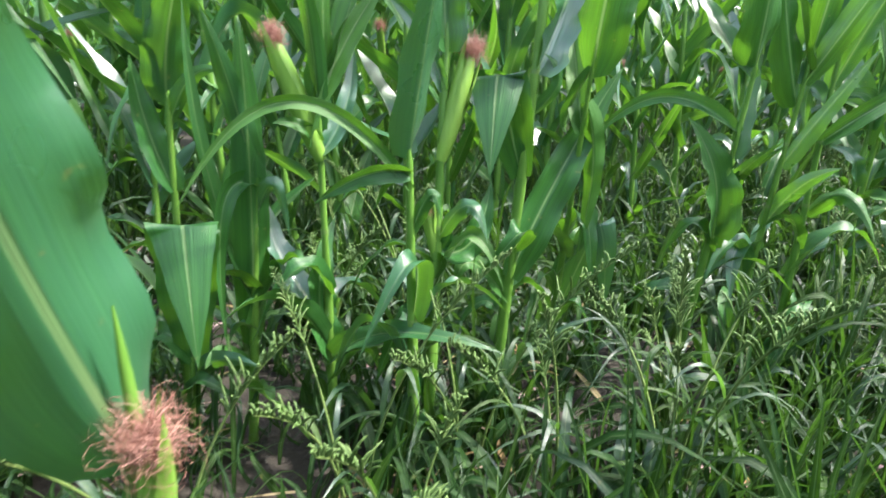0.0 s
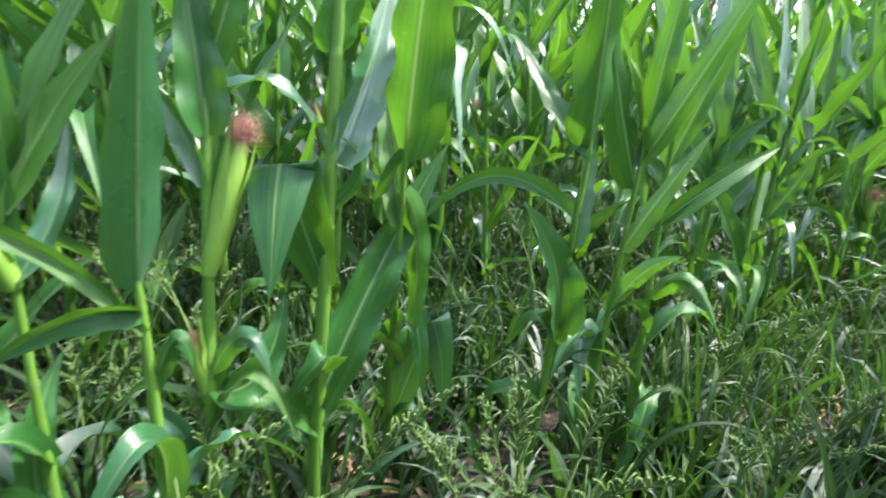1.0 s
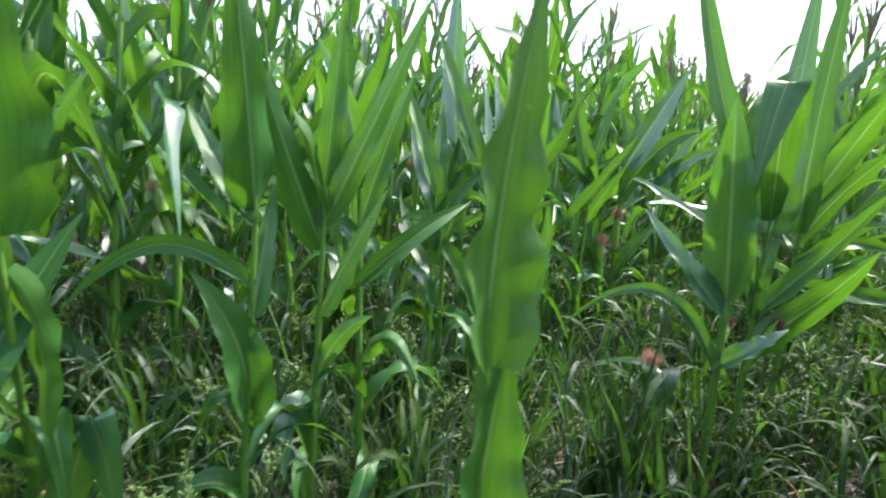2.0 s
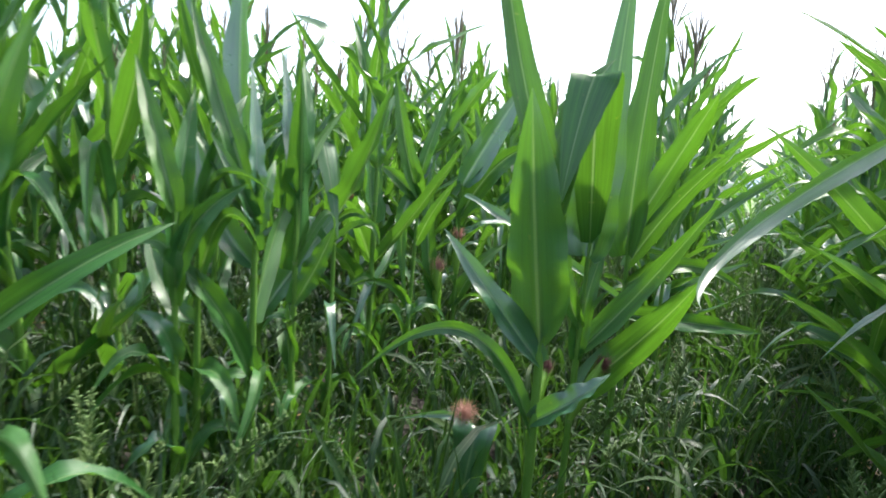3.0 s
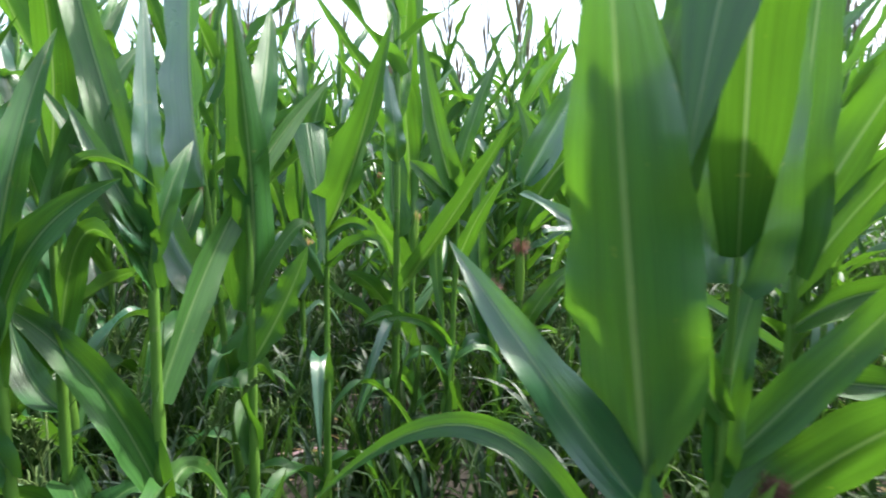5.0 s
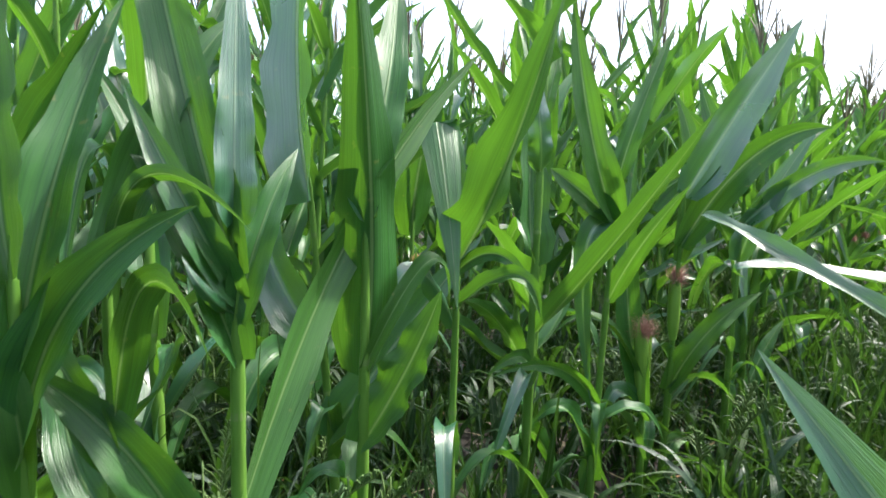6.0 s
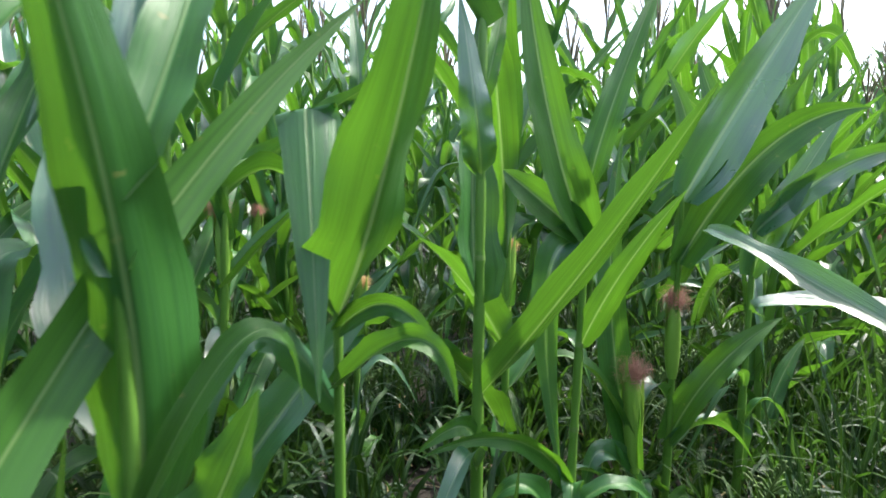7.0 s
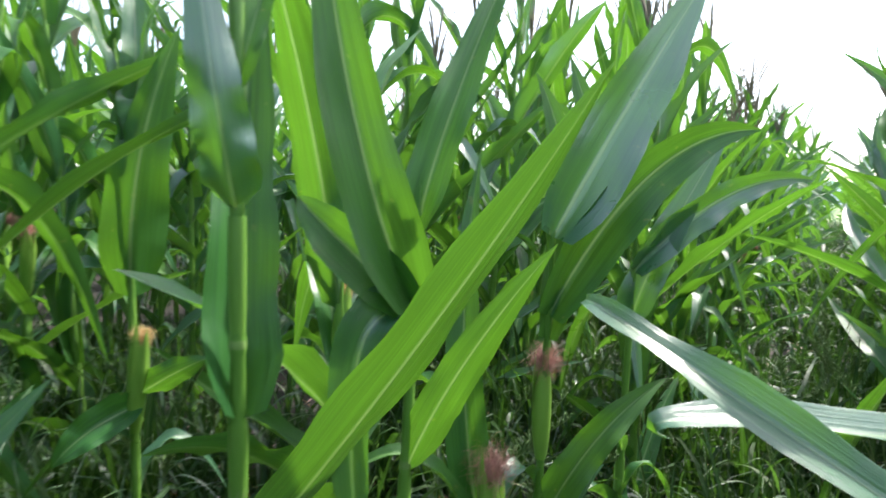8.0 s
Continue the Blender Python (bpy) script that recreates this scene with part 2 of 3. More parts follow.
# ---- maize ----
def leaf_line(foot, turn, reach, rise, mid=(0.5, 0.0), sway=0.0, n=15):
    """A leaf's midline from its foot: compass turn, how far out and up its tip is; mid: the part of the reach and the height
    of the curve's middle above the chord's; sway: metres sideways at the middle."""
    a = radians(turn)
    out, side = np.array((math.sin(a), math.cos(a), 0)), np.array((math.cos(a), -math.sin(a), 0))
    foot = np.asarray(foot, float)
    tip = foot + out * reach + np.array((0, 0, rise))
    middle = foot + out * reach * mid[0] + side * sway + np.array((0, 0, rise * 0.5 + mid[1]))
    return bezier(foot, 2 * middle - (foot + tip) / 2, tip, n), side


def stalk_line(height, lean, n=40):
    z = np.linspace(0, height, n)
    t = z / height
    return np.stack([lean[0] * t, lean[1] * t, z], -1)


def stalk_geo(height, lean, radius, rng, gap=0.14, sides=10):
    geo = Geo()
    z, r = [0.0], [radius * 1.25]
    nodes = np.arange(0.05, height - 0.09, gap)
    for k, h in enumerate(nodes):
        thick = radius * (1 - 0.62 * (h / height) ** 1.3)
        z += [h - 0.012, h - 0.004, h + 0.004, h + 0.012, h + gap * 0.55]
        r += [thick * 0.96, thick * 1.16, thick * 1.14, thick * 0.98, thick * 1.03]
    z += [height - 0.05, height]
    r += [r[-1] * 0.8, r[-1] * 0.15]
    order = np.argsort(z, kind="stable")
    z, r = list(np.array(z)[order]), list(np.array(r)[order])
    t = np.array(z) / height
    line = np.stack([lean[0] * t, lean[1] * t, np.array(z)], -1)
    tube(geo, line, r, sides)
    rings = geo.m[0].reshape(len(z) - 1, sides)
    for k in range(len(nodes)):
        rings[2 + 5 * k] = 1
    return geo


def tassel_geo(top, rng, spread=1.0):
    geo = Geo()
    top = np.asarray(top, float)
    for k in range(rng.integers(7, 12)):
        turn = rng.uniform(0, 360)
        size = rng.uniform(0.17, 0.30) * (1.35 if k == 0 else 1)
        foot = top + np.array((0, 0, 0.0 if k == 0 else rng.uniform(-0.10, 0.0)))
        line, _ = leaf_line(foot, turn, 0.02 if k == 0 else size * rng.uniform(0.15, 0.5) * spread, size, (0.4, 0.02), 0, 9)
        beads = 0.0034 + 0.0016 * np.sin(np.linspace(0, 40, 9))
        tube(geo, line, beads * np.linspace(1.2, 0.5, 9), 4)
    return geo


def ear_parts(parent, foot, turn, tilt, size, rng, silk, tuft=0.045):
    """An ear in its husk, with a tuft of silk at its tip."""
    a, b = radians(turn), radians(tilt)
    way = np.array((math.sin(a) * math.sin(b), math.cos(a) * math.sin(b), math.cos(b)))
    v = np.linspace(0, 1, 12)
    fat = size * 0.072 * np.sin(np.clip(v * 0.93 + 0.07, 0, 1) * np.pi) ** 0.6 + 0.004
    geo = Geo()
    bend = np.cross(way, np.array((0.3, 0.5, 0.1)))
    line = np.asarray(foot) + way * (v * size)[:, None] + bend * (0.03 * size * np.sin(v * 3))[:, None]
    tube(geo, line, fat, 12)
    end = line[-1]
    for k in range(4):
        side = unit(np.cross(way, rng.normal(size=3)))
        out = np.cross(side, way)
        flag = bezier(line[2] + out * fat[2], line[8] + out * fat[7] * 1.5, end + out * 0.018 + way * rng.uniform(-0.02, 0.05), 8)
        blade(geo, flag, side, size * 0.15, rng, 4, -0.7, 0.05, stem=0.8, full=0.4)
    husk = part("ear", geo, [HUSK], parent, "pale green husked ear")
    geo = Geo()
    for k in range(700):
        way_out = unit(way * rng.uniform(0.2, 1.0) + rng.normal(size=3) * 0.6)
        far = tuft * rng.uniform(0.3, 1.0)
        p1 = end + way_out * far + rng.normal(size=3) * tuft * 0.2
        p2 = end + unit(way_out + rng.normal(size=3) * 0.8) * far * rng.uniform(0.6, 1.15)
        hair = bezier(end - way * 0.012 + rng.normal(size=3) * 0.004, p1, p2, 6)
        blade(geo, hair, unit(rng.normal(size=3)), 0.00042, rng, 1, 0, 0, stem=1, full=0.8)
    part("silk", geo, [silk], husk, {"ear_silk": "tangled reddish-pink silk", "young_silk": "pale yellow young silk"}.get(silk.name, "withered dark brown silk"))
    return husk


def creased_blade(geo, rise, heading, width, drop, rng):
    """A leaf that rises along a line, is creased across its top and hangs from there by the way drop."""
    top, drop = rise[-1], np.asarray(drop, float)
    out = unit(drop * (1, 1, 0) + (1e-4, 0, 0)) * 0.02
    hang = bezier(top, top + out + drop * 0.35 + (0, 0, 0.01), top + drop, 13)
    bend = bezier(rise[-3], top + (0, 0, 0.008), hang[1], 6)
    line = np.concatenate([rise[:-3], bend, hang[2:]])
    a = radians(heading)
    blade(geo, line, np.array((math.cos(a), -math.sin(a), 0)), width, rng, 6, 0.12, 0.16, (0, 0), torn=0.06, stem=0.4, full=0.5, taper=2.2)


def maize(x, y, height, radius, lean, leaves, ears=(), tassel=True, seed=0, label="", turn=0.0, crown=0.0):
    """One maize plant; crown: how far its top goes on above height, with leaves of its own. leaves: (height of the foot, compass turn, reach, rise, part of reach and height of the middle, sway, width,
    twist at foot, twist at tip, and for a creased leaf the way that its end hangs); ears: (height, compass turn, tilt, size, silk, tuft)."""
    rng = np.random.default_rng(seed)
    if crown:
        leaves = list(leaves) + crown_leaves(seed, height, crown)
        lean, height, tassel = np.array(lean) * (height + crown) / height, height + crown, True
    plant = tagged(new("maize_plant"), label or "tall green maize plant with long arching leaves", "maize plant", "maize in rows")
    plant.matrix_world = pose(x, y, 0, 0, 0, turn)
    part("stalk", stalk_geo(height, lean, radius, rng), [STALK, NODE], plant)
    line = stalk_line(height, lean)

    def on_stalk(h):
        return np.array([np.interp(h, line[:, 2], line[:, k]) for k in range(3)])
    for h, to, reach, rise, m, up, sway, width, t0, t1, *drop in leaves:
        geo = Geo()
        mid, side = leaf_line(on_stalk(h), to, reach, rise, (m, up), sway, 19)
        if drop:
            creased_blade(geo, mid, to + t0, width, drop[0], rng)
        else:
            blade(geo, mid, side, width, rng, 8, rng.uniform(0.4, 0.95), rng.uniform(0.18, 0.45), (t0, t1), torn=0.06, stem=0.5, full=0.2, clasp=1.0, taper=rng.uniform(1.9, 2.8))
        thick = radius * (1 - 0.6 * (h / height) ** 1.3) * 1.2
        v = np.linspace(0, 1, 5)
        sheath = np.stack([on_stalk(h - 0.11 * (1 - k)) for k in v])
        tube(geo, sheath, thick * np.array((0.9, 1.0, 1.03, 1.06, 1.0)), 8, 1)
        part("leaf", geo, [LEAF, STALK], plant)
    for h, to, tilt, size, silk, tuft in ears:
        ear_parts(plant, on_stalk(h), to, tilt, size, rng, silk, tuft)
    if tassel:
        part("tassel", tassel_geo(on_stalk(height), rng), [TASSEL], plant, "thin brownish branched tassel")
    return plant


def leaf_set(rng, height, count=12, low=0.12, width=0.063):
    """Leaves of an ordinary plant: two ranks, longer in the middle, steep near the top, some drooping low down."""
    plane = rng.uniform(0, 360)
    out = []
    for k in range(count):
        t = k / (count - 1)
        h = low + (height * 0.93 - low) * t
        to = plane + 180 * (k % 2) + rng.uniform(-35, 35)
        size = (0.38 + 0.34 * math.sin(math.pi * (0.15 + 0.7 * t))) * rng.uniform(0.7, 1.08) * (1 - 0.4 * max(0, t - 0.55) / 0.45)
        steep = 0.62 + 0.6 * t + rng.uniform(-0.25, 0.25)
        reach, rise, droop = size * math.cos(steep), size * math.sin(steep), rng.uniform(0.0, 0.08)
        if rng.random() < 0.62 - 0.5 * t:
            reach, rise, droop = size * rng.uniform(0.4, 0.65), size * rng.uniform(-0.5, 0.2), size * rng.uniform(0.25, 0.42)
        out.append((h, to, max(reach, 0.08), rise, rng.uniform(0.4, 0.55), droop, rng.uniform(-0.06, 0.06),
                    width * rng.uniform(0.6, 1.25) * (0.75 + 0.45 * math.sin(math.pi * (0.2 + 0.6 * t))) * (1 - 0.35 * max(0, t - 0.55) / 0.45), rng.uniform(-35, 35), rng.uniform(-80, 80)))
    return out


def low_leaves(seed, count):
    """Short arching and hanging leaves low on a stalk."""
    rng = np.random.default_rng(seed)
    out = []
    for k in range(count):
        size = rng.uniform(0.2, 0.4)
        out.append((0.07 + 0.34 * (k + rng.uniform(0, 1)) / count, 24 + 180 * (k % 2) + rng.uniform(-50, 50), size * rng.uniform(0.35, 0.7),
                    size * rng.uniform(-0.5, 0.45), rng.uniform(0.4, 0.5), size * rng.uniform(0.2, 0.42), rng.uniform(-0.04, 0.04),
                    rng.uniform(0.026, 0.048), rng.uniform(-40, 40), rng.uniform(-80, 80)))
    return out


def top_leaves(seed, height):
    """The steep young leaves at a stalk's top."""
    rng = np.random.default_rng(seed + 500)
    turn, out = rng.uniform(0, 360), []
    for k in range(2):
        size = rng.uniform(0.3, 0.48)
        out.append((height - 0.05 - 0.03 * k, turn + 180 * k + rng.uniform(-40, 40), size * rng.uniform(0.15, 0.45), size * rng.uniform(0.75, 0.95),
                    rng.uniform(0.35, 0.5), rng.uniform(0.0, 0.05), rng.uniform(-0.02, 0.02), rng.uniform(0.03, 0.048), rng.uniform(-30, 30), rng.uniform(-70, 70)))
    return out


def crown_leaves(seed, height, crown):
    """The leaves of a plant's top, long and rather upright."""
    rng = np.random.default_rng(seed + 900)
    plane, out, count = rng.uniform(0, 360), [], 5
    for k in range(count):
        size = rng.uniform(0.38, 0.6) * (1 - 0.08 * k)
        steep = rng.uniform(0.55, 1.1)
        out.append((height + crown * (0.12 + 0.8 * k / count), plane + 180 * (k % 2) + rng.uniform(-30, 30), size * math.cos(steep), size * math.sin(steep), rng.uniform(0.4, 0.5),
                    rng.uniform(0.0, 0.09), rng.uniform(-0.03, 0.03), rng.uniform(0.05, 0.085) * (1 - 0.07 * k), rng.uniform(-30, 30), rng.uniform(-70, 70)))
    return out


# rows of the field: compass turn of the rows, and the way across them
ALONG, ACROSS = np.array((0.407, 0.914)), np.array((0.914, -0.407))


def row_place(s, u):
    """The place that lies s across and u along the rows."""
    return ACROSS * s + ALONG * u


# ---- ground ----
def ground():
    near = np.linspace(-9, 9, 121)
    far = np.array([12, 18, 30, 60, 140, 400, 1200, 4000.0])
    axis = np.concatenate([-far[::-1], near, far])
    x, y = np.meshgrid(axis, axis)
    z = np.zeros_like(x)
    for j in range(x.shape[0]):
        for i in range(x.shape[1]):
            if abs(x[j, i]) <= 9 and abs(y[j, i]) <= 9:
                z[j, i] = 0.035 * noise.noise((x[j, i] * 2.2, y[j, i] * 2.2, 0)) + 0.02 * noise.noise((x[j, i] * 7, y[j, i] * 7, 3))
    z -= 0.02
    geo = Geo()
    geo.grid(np.stack([x, y, z], -1), np.stack([x, y], -1))
    tagged(new("ground", geo.mesh("ground", [SOIL])), "brown crumbly field soil between the rows", "ground", kind="structure")


ground()

# hill on the horizon; its haze is only the blue of its material
geo = Geo()
turns = np.linspace(0, 2 * np.pi, 181)
tops = np.array([100 + 45 * noise.noise((3 * math.sin(a), 3 * math.cos(a), 5)) + 8 * noise.noise((14 * math.sin(a), 14 * math.cos(a), 1)) for a in turns])
ring = np.stack([np.sin(turns), np.cos(turns)], -1)
geo.grid(np.stack([np.concatenate([ring * 1900, np.full((181, 1), -5.0)], 1), np.concatenate([ring * 2200, tops[:, None] * 0.8], 1),
                   np.concatenate([ring * 2700, tops[:, None]], 1)]), np.zeros((3, 181, 2)))
tagged(new("backdrop", geo.mesh("backdrop", [HAZED_HILL])), "hazy blue wooded hills on the horizon", "hills", kind="structure")

# ---- the maize that the path passes ----
maize(-0.501, 1.203, 0.84, 0.0105, (0.000, 0.000), [
    (0.802, -38, 0.067, 0.300, 0.09, -0.056, -0.001, 0.038, -11, -14),
    (0.705, 8, 0.081, 0.169, 0.30, 0.009, 0.009, 0.034, -46, -57),
    (0.727, -118, 0.097, 0.196, 0.42, -0.004, -0.021, 0.034, 65, 81),
    (0.748, -74, 0.194, 0.478, 0.41, -0.013, -0.017, 0.056, 37, 47),
    (0.710, -166, 0.054, 0.063, 0.73, -0.004, -0.017, 0.014, -67, -84),
    (0.500, 11, 0.457, 0.550, 0.50, 0.030, -0.040, 0.051, -72, -82),
    (0.666, -96, 0.170, 0.294, 0.31, -0.010, -0.016, 0.042, 34, 35),
    (0.360, -120, 0.197, 0.303, 0.44, 0.042, -0.004, 0.059, 66, 63),
] + low_leaves(11, 4), [], False, 11)
maize(-0.474, 1.402, 0.88, 0.0095, (0.000, 0.000), [
    (0.790, -35, 0.170, 0.394, 0.35, -0.062, -0.009, 0.043, -1, -1),
    (0.844, -17, 0.189, 0.316, 0.38, -0.024, 0.010, 0.055, -16, -20),
    (0.601, 29, 0.139, 0.049, 0.63, 0.115, 0.022, 0.025, -55, -29),
    (0.588, 163, 0.093, 0.520, 0.13, -0.040, -0.009, 0.091, -25, -29),
    (0.498, 67, 0.097, 0.209, 0.59, 0.003, -0.000, 0.063, -58, -64),
] + low_leaves(12, 4), [], False, 12)
maize(-0.429, 1.615, 0.81, 0.0085, (0.000, 0.000), [
    (0.641, 92, 0.139, 0.002, 0.69, 0.065, 0.003, 0.028, -50, -63),
    (0.714, 121, 0.204, 0.398, 0.52, -0.042, 0.004, 0.090, 7, 2),
    (0.786, -62, 0.065, 0.159, 0.50, 0.000, 0.000, 0.070, 40, 0, (0.091, -0.114, -0.286)),
    (0.705, 92, 0.138, -0.058, 0.53, 0.057, -0.007, 0.026, -110, -40),
    (0.612, -154, 0.151, -0.022, 0.58, 0.112, 0.010, 0.036, -89, -156),
] + low_leaves(13, 4), [], False, 13)
maize(-0.368, 1.903, 1.02, 0.0095, (0.000, 0.000), [
    (0.678, -20, 0.134, 0.498, 0.54, -0.065, -0.012, 0.071, -21, -26),
    (0.865, -137, 0.039, 0.260, 0.60, -0.042, -0.028, 0.051, -60, -75),
    (0.978, 11, 0.076, 0.197, 0.23, -0.024, 0.010, 0.026, -37, -47),
    (0.446, -140, 0.105, 0.019, 0.33, 0.042, -0.009, 0.032, 54, 67),
    (0.531, 110, 0.322, 0.441, 0.59, 0.024, 0.003, 0.052, 37, 35),
] + low_leaves(14, 4), [], False, 14, crown=0.45)
maize(-0.246, 1.994, 0.90, 0.0090, (0.021, 0.000), [
    (0.774, -93, 0.109, 0.459, 0.55, -0.032, -0.027, 0.066, 66, 83),
    (0.856, 33, 0.164, 0.351, 0.28, -0.039, 0.005, 0.046, -35, -44),
    (0.773, -74, 0.152, 0.109, 0.51, 0.014, -0.025, 0.056, 57, 71),
    (0.768, -144, 0.032, -0.385, 1.84, 0.117, 0.019, 0.051, 38, 47),
    (0.372, -135, 0.263, 0.096, 0.44, 0.054, -0.007, 0.035, 122, 67),
    (0.600, 119, 0.162, 0.254, 0.45, -0.000, 0.010, 0.044, 64, 73),
] + low_leaves(15, 4), [], False, 15)
maize(-0.141, 2.234, 0.40, 0.0090, (-0.013, -0.015), [
    (0.270, -137, 0.125, -0.016, 0.71, 0.095, 0.002, 0.048, 43, 53),
    (0.312, -21, 0.176, 0.652, 0.38, -0.006, -0.041, 0.065, 14, 18),
] + low_leaves(16, 4), [(0.299, -132, 3, 0.200, SILK, 0.050)], False, 16, "green maize plant bearing an ear tipped with reddish silk")
maize(-0.091, 2.409, 0.86, 0.0090, (0.000, -0.035), [
    (0.694, 73, 0.348, 0.318, 0.47, 0.082, 0.000, 0.088, -75, -93),
    (0.825, 59, 0.288, 0.467, 0.41, -0.019, 0.014, 0.113, -65, -81),
    (0.299, 72, 0.221, 0.282, 0.40, 0.034, 0.018, 0.065, -50, -62),
    (0.654, -17, 0.155, 0.464, 0.41, 0.013, 0.040, 0.063, 16, 20),
] + low_leaves(17, 4), [(0.442, 180, 1, 0.170, SILK, 0.045)], False, 17, "green maize plant bearing an ear tipped with reddish silk")
maize(0.074, 2.622, 0.88, 0.0095, (0.000, 0.000), [
    (0.746, 76, 0.362, 0.194, 0.49, 0.062, 0.013, 0.066, -76, -95),
    (0.643, 67, 0.203, 0.406, 0.29, -0.029, 0.015, 0.076, -46, -58),
    (0.837, -52, 0.184, 0.356, 0.46, -0.009, -0.023, 0.063, 49, 62),
] + low_leaves(18, 4) + top_leaves(18, 0.88), [], False, 18)
maize(0.480, 1.720, 0.54, 0.0095, (0.000, 0.000), [
    (0.500, -61, 0.605, 0.285, 0.76, 0.113, -0.085, 0.036, 38, 38),
], [], False, 19)
maize(-0.862, 2.365, 1.00, 0.0090, (0.000, 0.000), [
    (0.670, 78, 0.098, 0.502, 0.28, 0.002, 0.019, 0.120, 66, 83),
    (0.963, -36, 0.103, 0.401, 0.16, -0.046, 0.014, 0.056, -2, -3),
    (0.459, -152, 0.139, -0.072, 0.63, 0.011, -0.008, 0.071, 50, 63),
    (0.477, 93, 0.168, 0.098, 0.62, 0.016, 0.014, 0.058, 69, 86),
] + low_leaves(20, 4) + top_leaves(20, 1.00), [(0.409, 90, 6, 0.190, SILK_PALE, 0.030)], False, 20, "green maize plant bearing an ear tipped with pale yellow silk")
maize(0.141, 1.081, 0.88, 0.0105, (0.000, 0.000), [
    (0.780, 44, 0.168, 0.349, 0.50, 0.047, -0.022, 0.075, -34, 17),
    (0.505, -74, 0.219, 0.250, 0.47, 0.001, -0.019, 0.057, 47, 58),
    (0.354, -77, 0.412, 0.040, 0.43, 0.167, 0.028, 0.037, 57, 71),
    (0.382, 96, 0.141, 0.121, 0.59, 0.009, 0.018, 0.051, -56, -10),
    (0.844, -43, 0.238, 0.655, 0.42, -0.075, -0.021, 0.064, 39, 49),
    (0.530, -152, 0.148, 0.490, 0.67, -0.005, -0.008, 0.119, -18, -15),
], [(0.429, 27, 40, 0.075, SILK_DARK, 0.022)], False, 21, "sturdy maize plant with broad glossy leaves")
maize(0.235, 1.225, 0.75, 0.0090, (0.009, 0.000), [
    (0.710, 25, 0.162, 0.739, 0.23, -0.171, 0.005, 0.120, 2, 3),
    (0.486, 106, 0.256, 0.377, 0.52, -0.015, -0.055, 0.056, -66, -82),
    (0.389, 148, 0.294, 0.328, 0.26, -0.017, -0.117, 0.086, 54, 68),
    (0.477, 35, 0.109, 0.271, 0.24, -0.003, -0.001, 0.045, -21, -26),
    (0.551, -39, 0.058, 0.231, 0.44, -0.005, -0.033, 0.035, 33, 41),
    (0.741, -163, 0.173, 0.334, 0.50, 0.000, 0.000, 0.099, 162, 0, (-0.054, -0.075, -0.250)),
], [(0.333, 89, 25, 0.150, SILK_DARK, 0.028), (0.495, -11, 31, 0.120, SILK_PALE, 0.018)], False, 22, "green maize plant bearing an ear tipped with dark withered silk")
maize(0.395, 1.480, 0.79, 0.0095, (0.000, 0.000), [
    (0.691, 27, 0.158, 0.854, 0.19, -0.146, -0.008, 0.109, 5, 6),
    (0.752, 136, 0.188, 0.345, 0.34, 0.037, -0.088, 0.075, 51, 63),
    (0.660, 124, 0.226, 0.310, 0.37, 0.014, -0.069, 0.055, 62, 78),
    (0.608, 70, 0.397, -0.014, 0.46, 0.067, 0.009, 0.047, -64, -80),
    (0.528, 68, 0.506, -0.062, 0.51, 0.006, 0.022, 0.058, -60, -74),
], [], False, 23)
maize(0.022, 1.232, 0.31, 0.0080, (-0.015, -0.015), [
    (0.232, -161, 0.105, -0.245, 0.27, 0.171, -0.025, 0.101, 9, 12),
    (0.268, -74, 0.175, 0.005, 0.21, 0.040, -0.001, 0.025, 49, 61),
], [(0.177, -135, 7, 0.150, SILK, 0.045)], False, 24, "short maize plant with a drooping folded leaf")
maize(-0.988, -0.247, 0.66, 0.0105, (-0.010, -0.006), [
    (0.618, 100, 0.104, 0.355, 0.44, -0.000, -0.001, 0.067, -4, -4),
    (0.570, -156, 0.350, -0.010, 0.51, 0.143, 0.029, 0.024, 82, 85),
    (0.597, -153, 0.154, -0.043, 0.47, 0.021, -0.002, 0.034, 100, 100),
    (0.591, -122, 0.062, -0.063, 0.50, 0.029, 0.000, 0.023, 72, 142),
    (0.489, 58, 0.053, 0.032, 0.63, 0.059, -0.000, 0.027, 83, 153),
] + low_leaves(25, 4), [], False, 25)
maize(-1.008, -0.196, 0.95, 0.0115, (-0.071, 0.108), [
    (0.780, -122, 0.018, 0.231, 0.40, -0.011, 0.000, 0.065, 59, 59),
    (0.426, 11, 0.124, 0.121, 0.52, -0.046, 0.024, 0.058, -54, -52),
    (0.714, -122, 0.107, 0.158, 0.39, 0.014, 0.000, 0.030, 82, 89),
    (0.444, 77, 0.108, 0.017, 0.60, 0.072, 0.000, 0.033, 84, 154),
    (0.858, 58, 0.072, 0.202, 0.55, 0.001, -0.000, 0.044, 95, 95),
    (0.261, -130, 0.091, 0.149, 0.39, 0.035, 0.000, 0.045, 79, 60),
    (0.366, 172, 0.110, -0.053, 0.54, -0.033, 0.009, 0.049, 29, 38),
] + low_leaves(26, 4) + top_leaves(26, 0.95), [(0.592, 17, 17, 0.200, SILK, 0.040), (0.408, -115, 11, 0.100, SILK_PALE, 0.014)], False, 26, "green maize plant bearing an ear tipped with reddish silk")
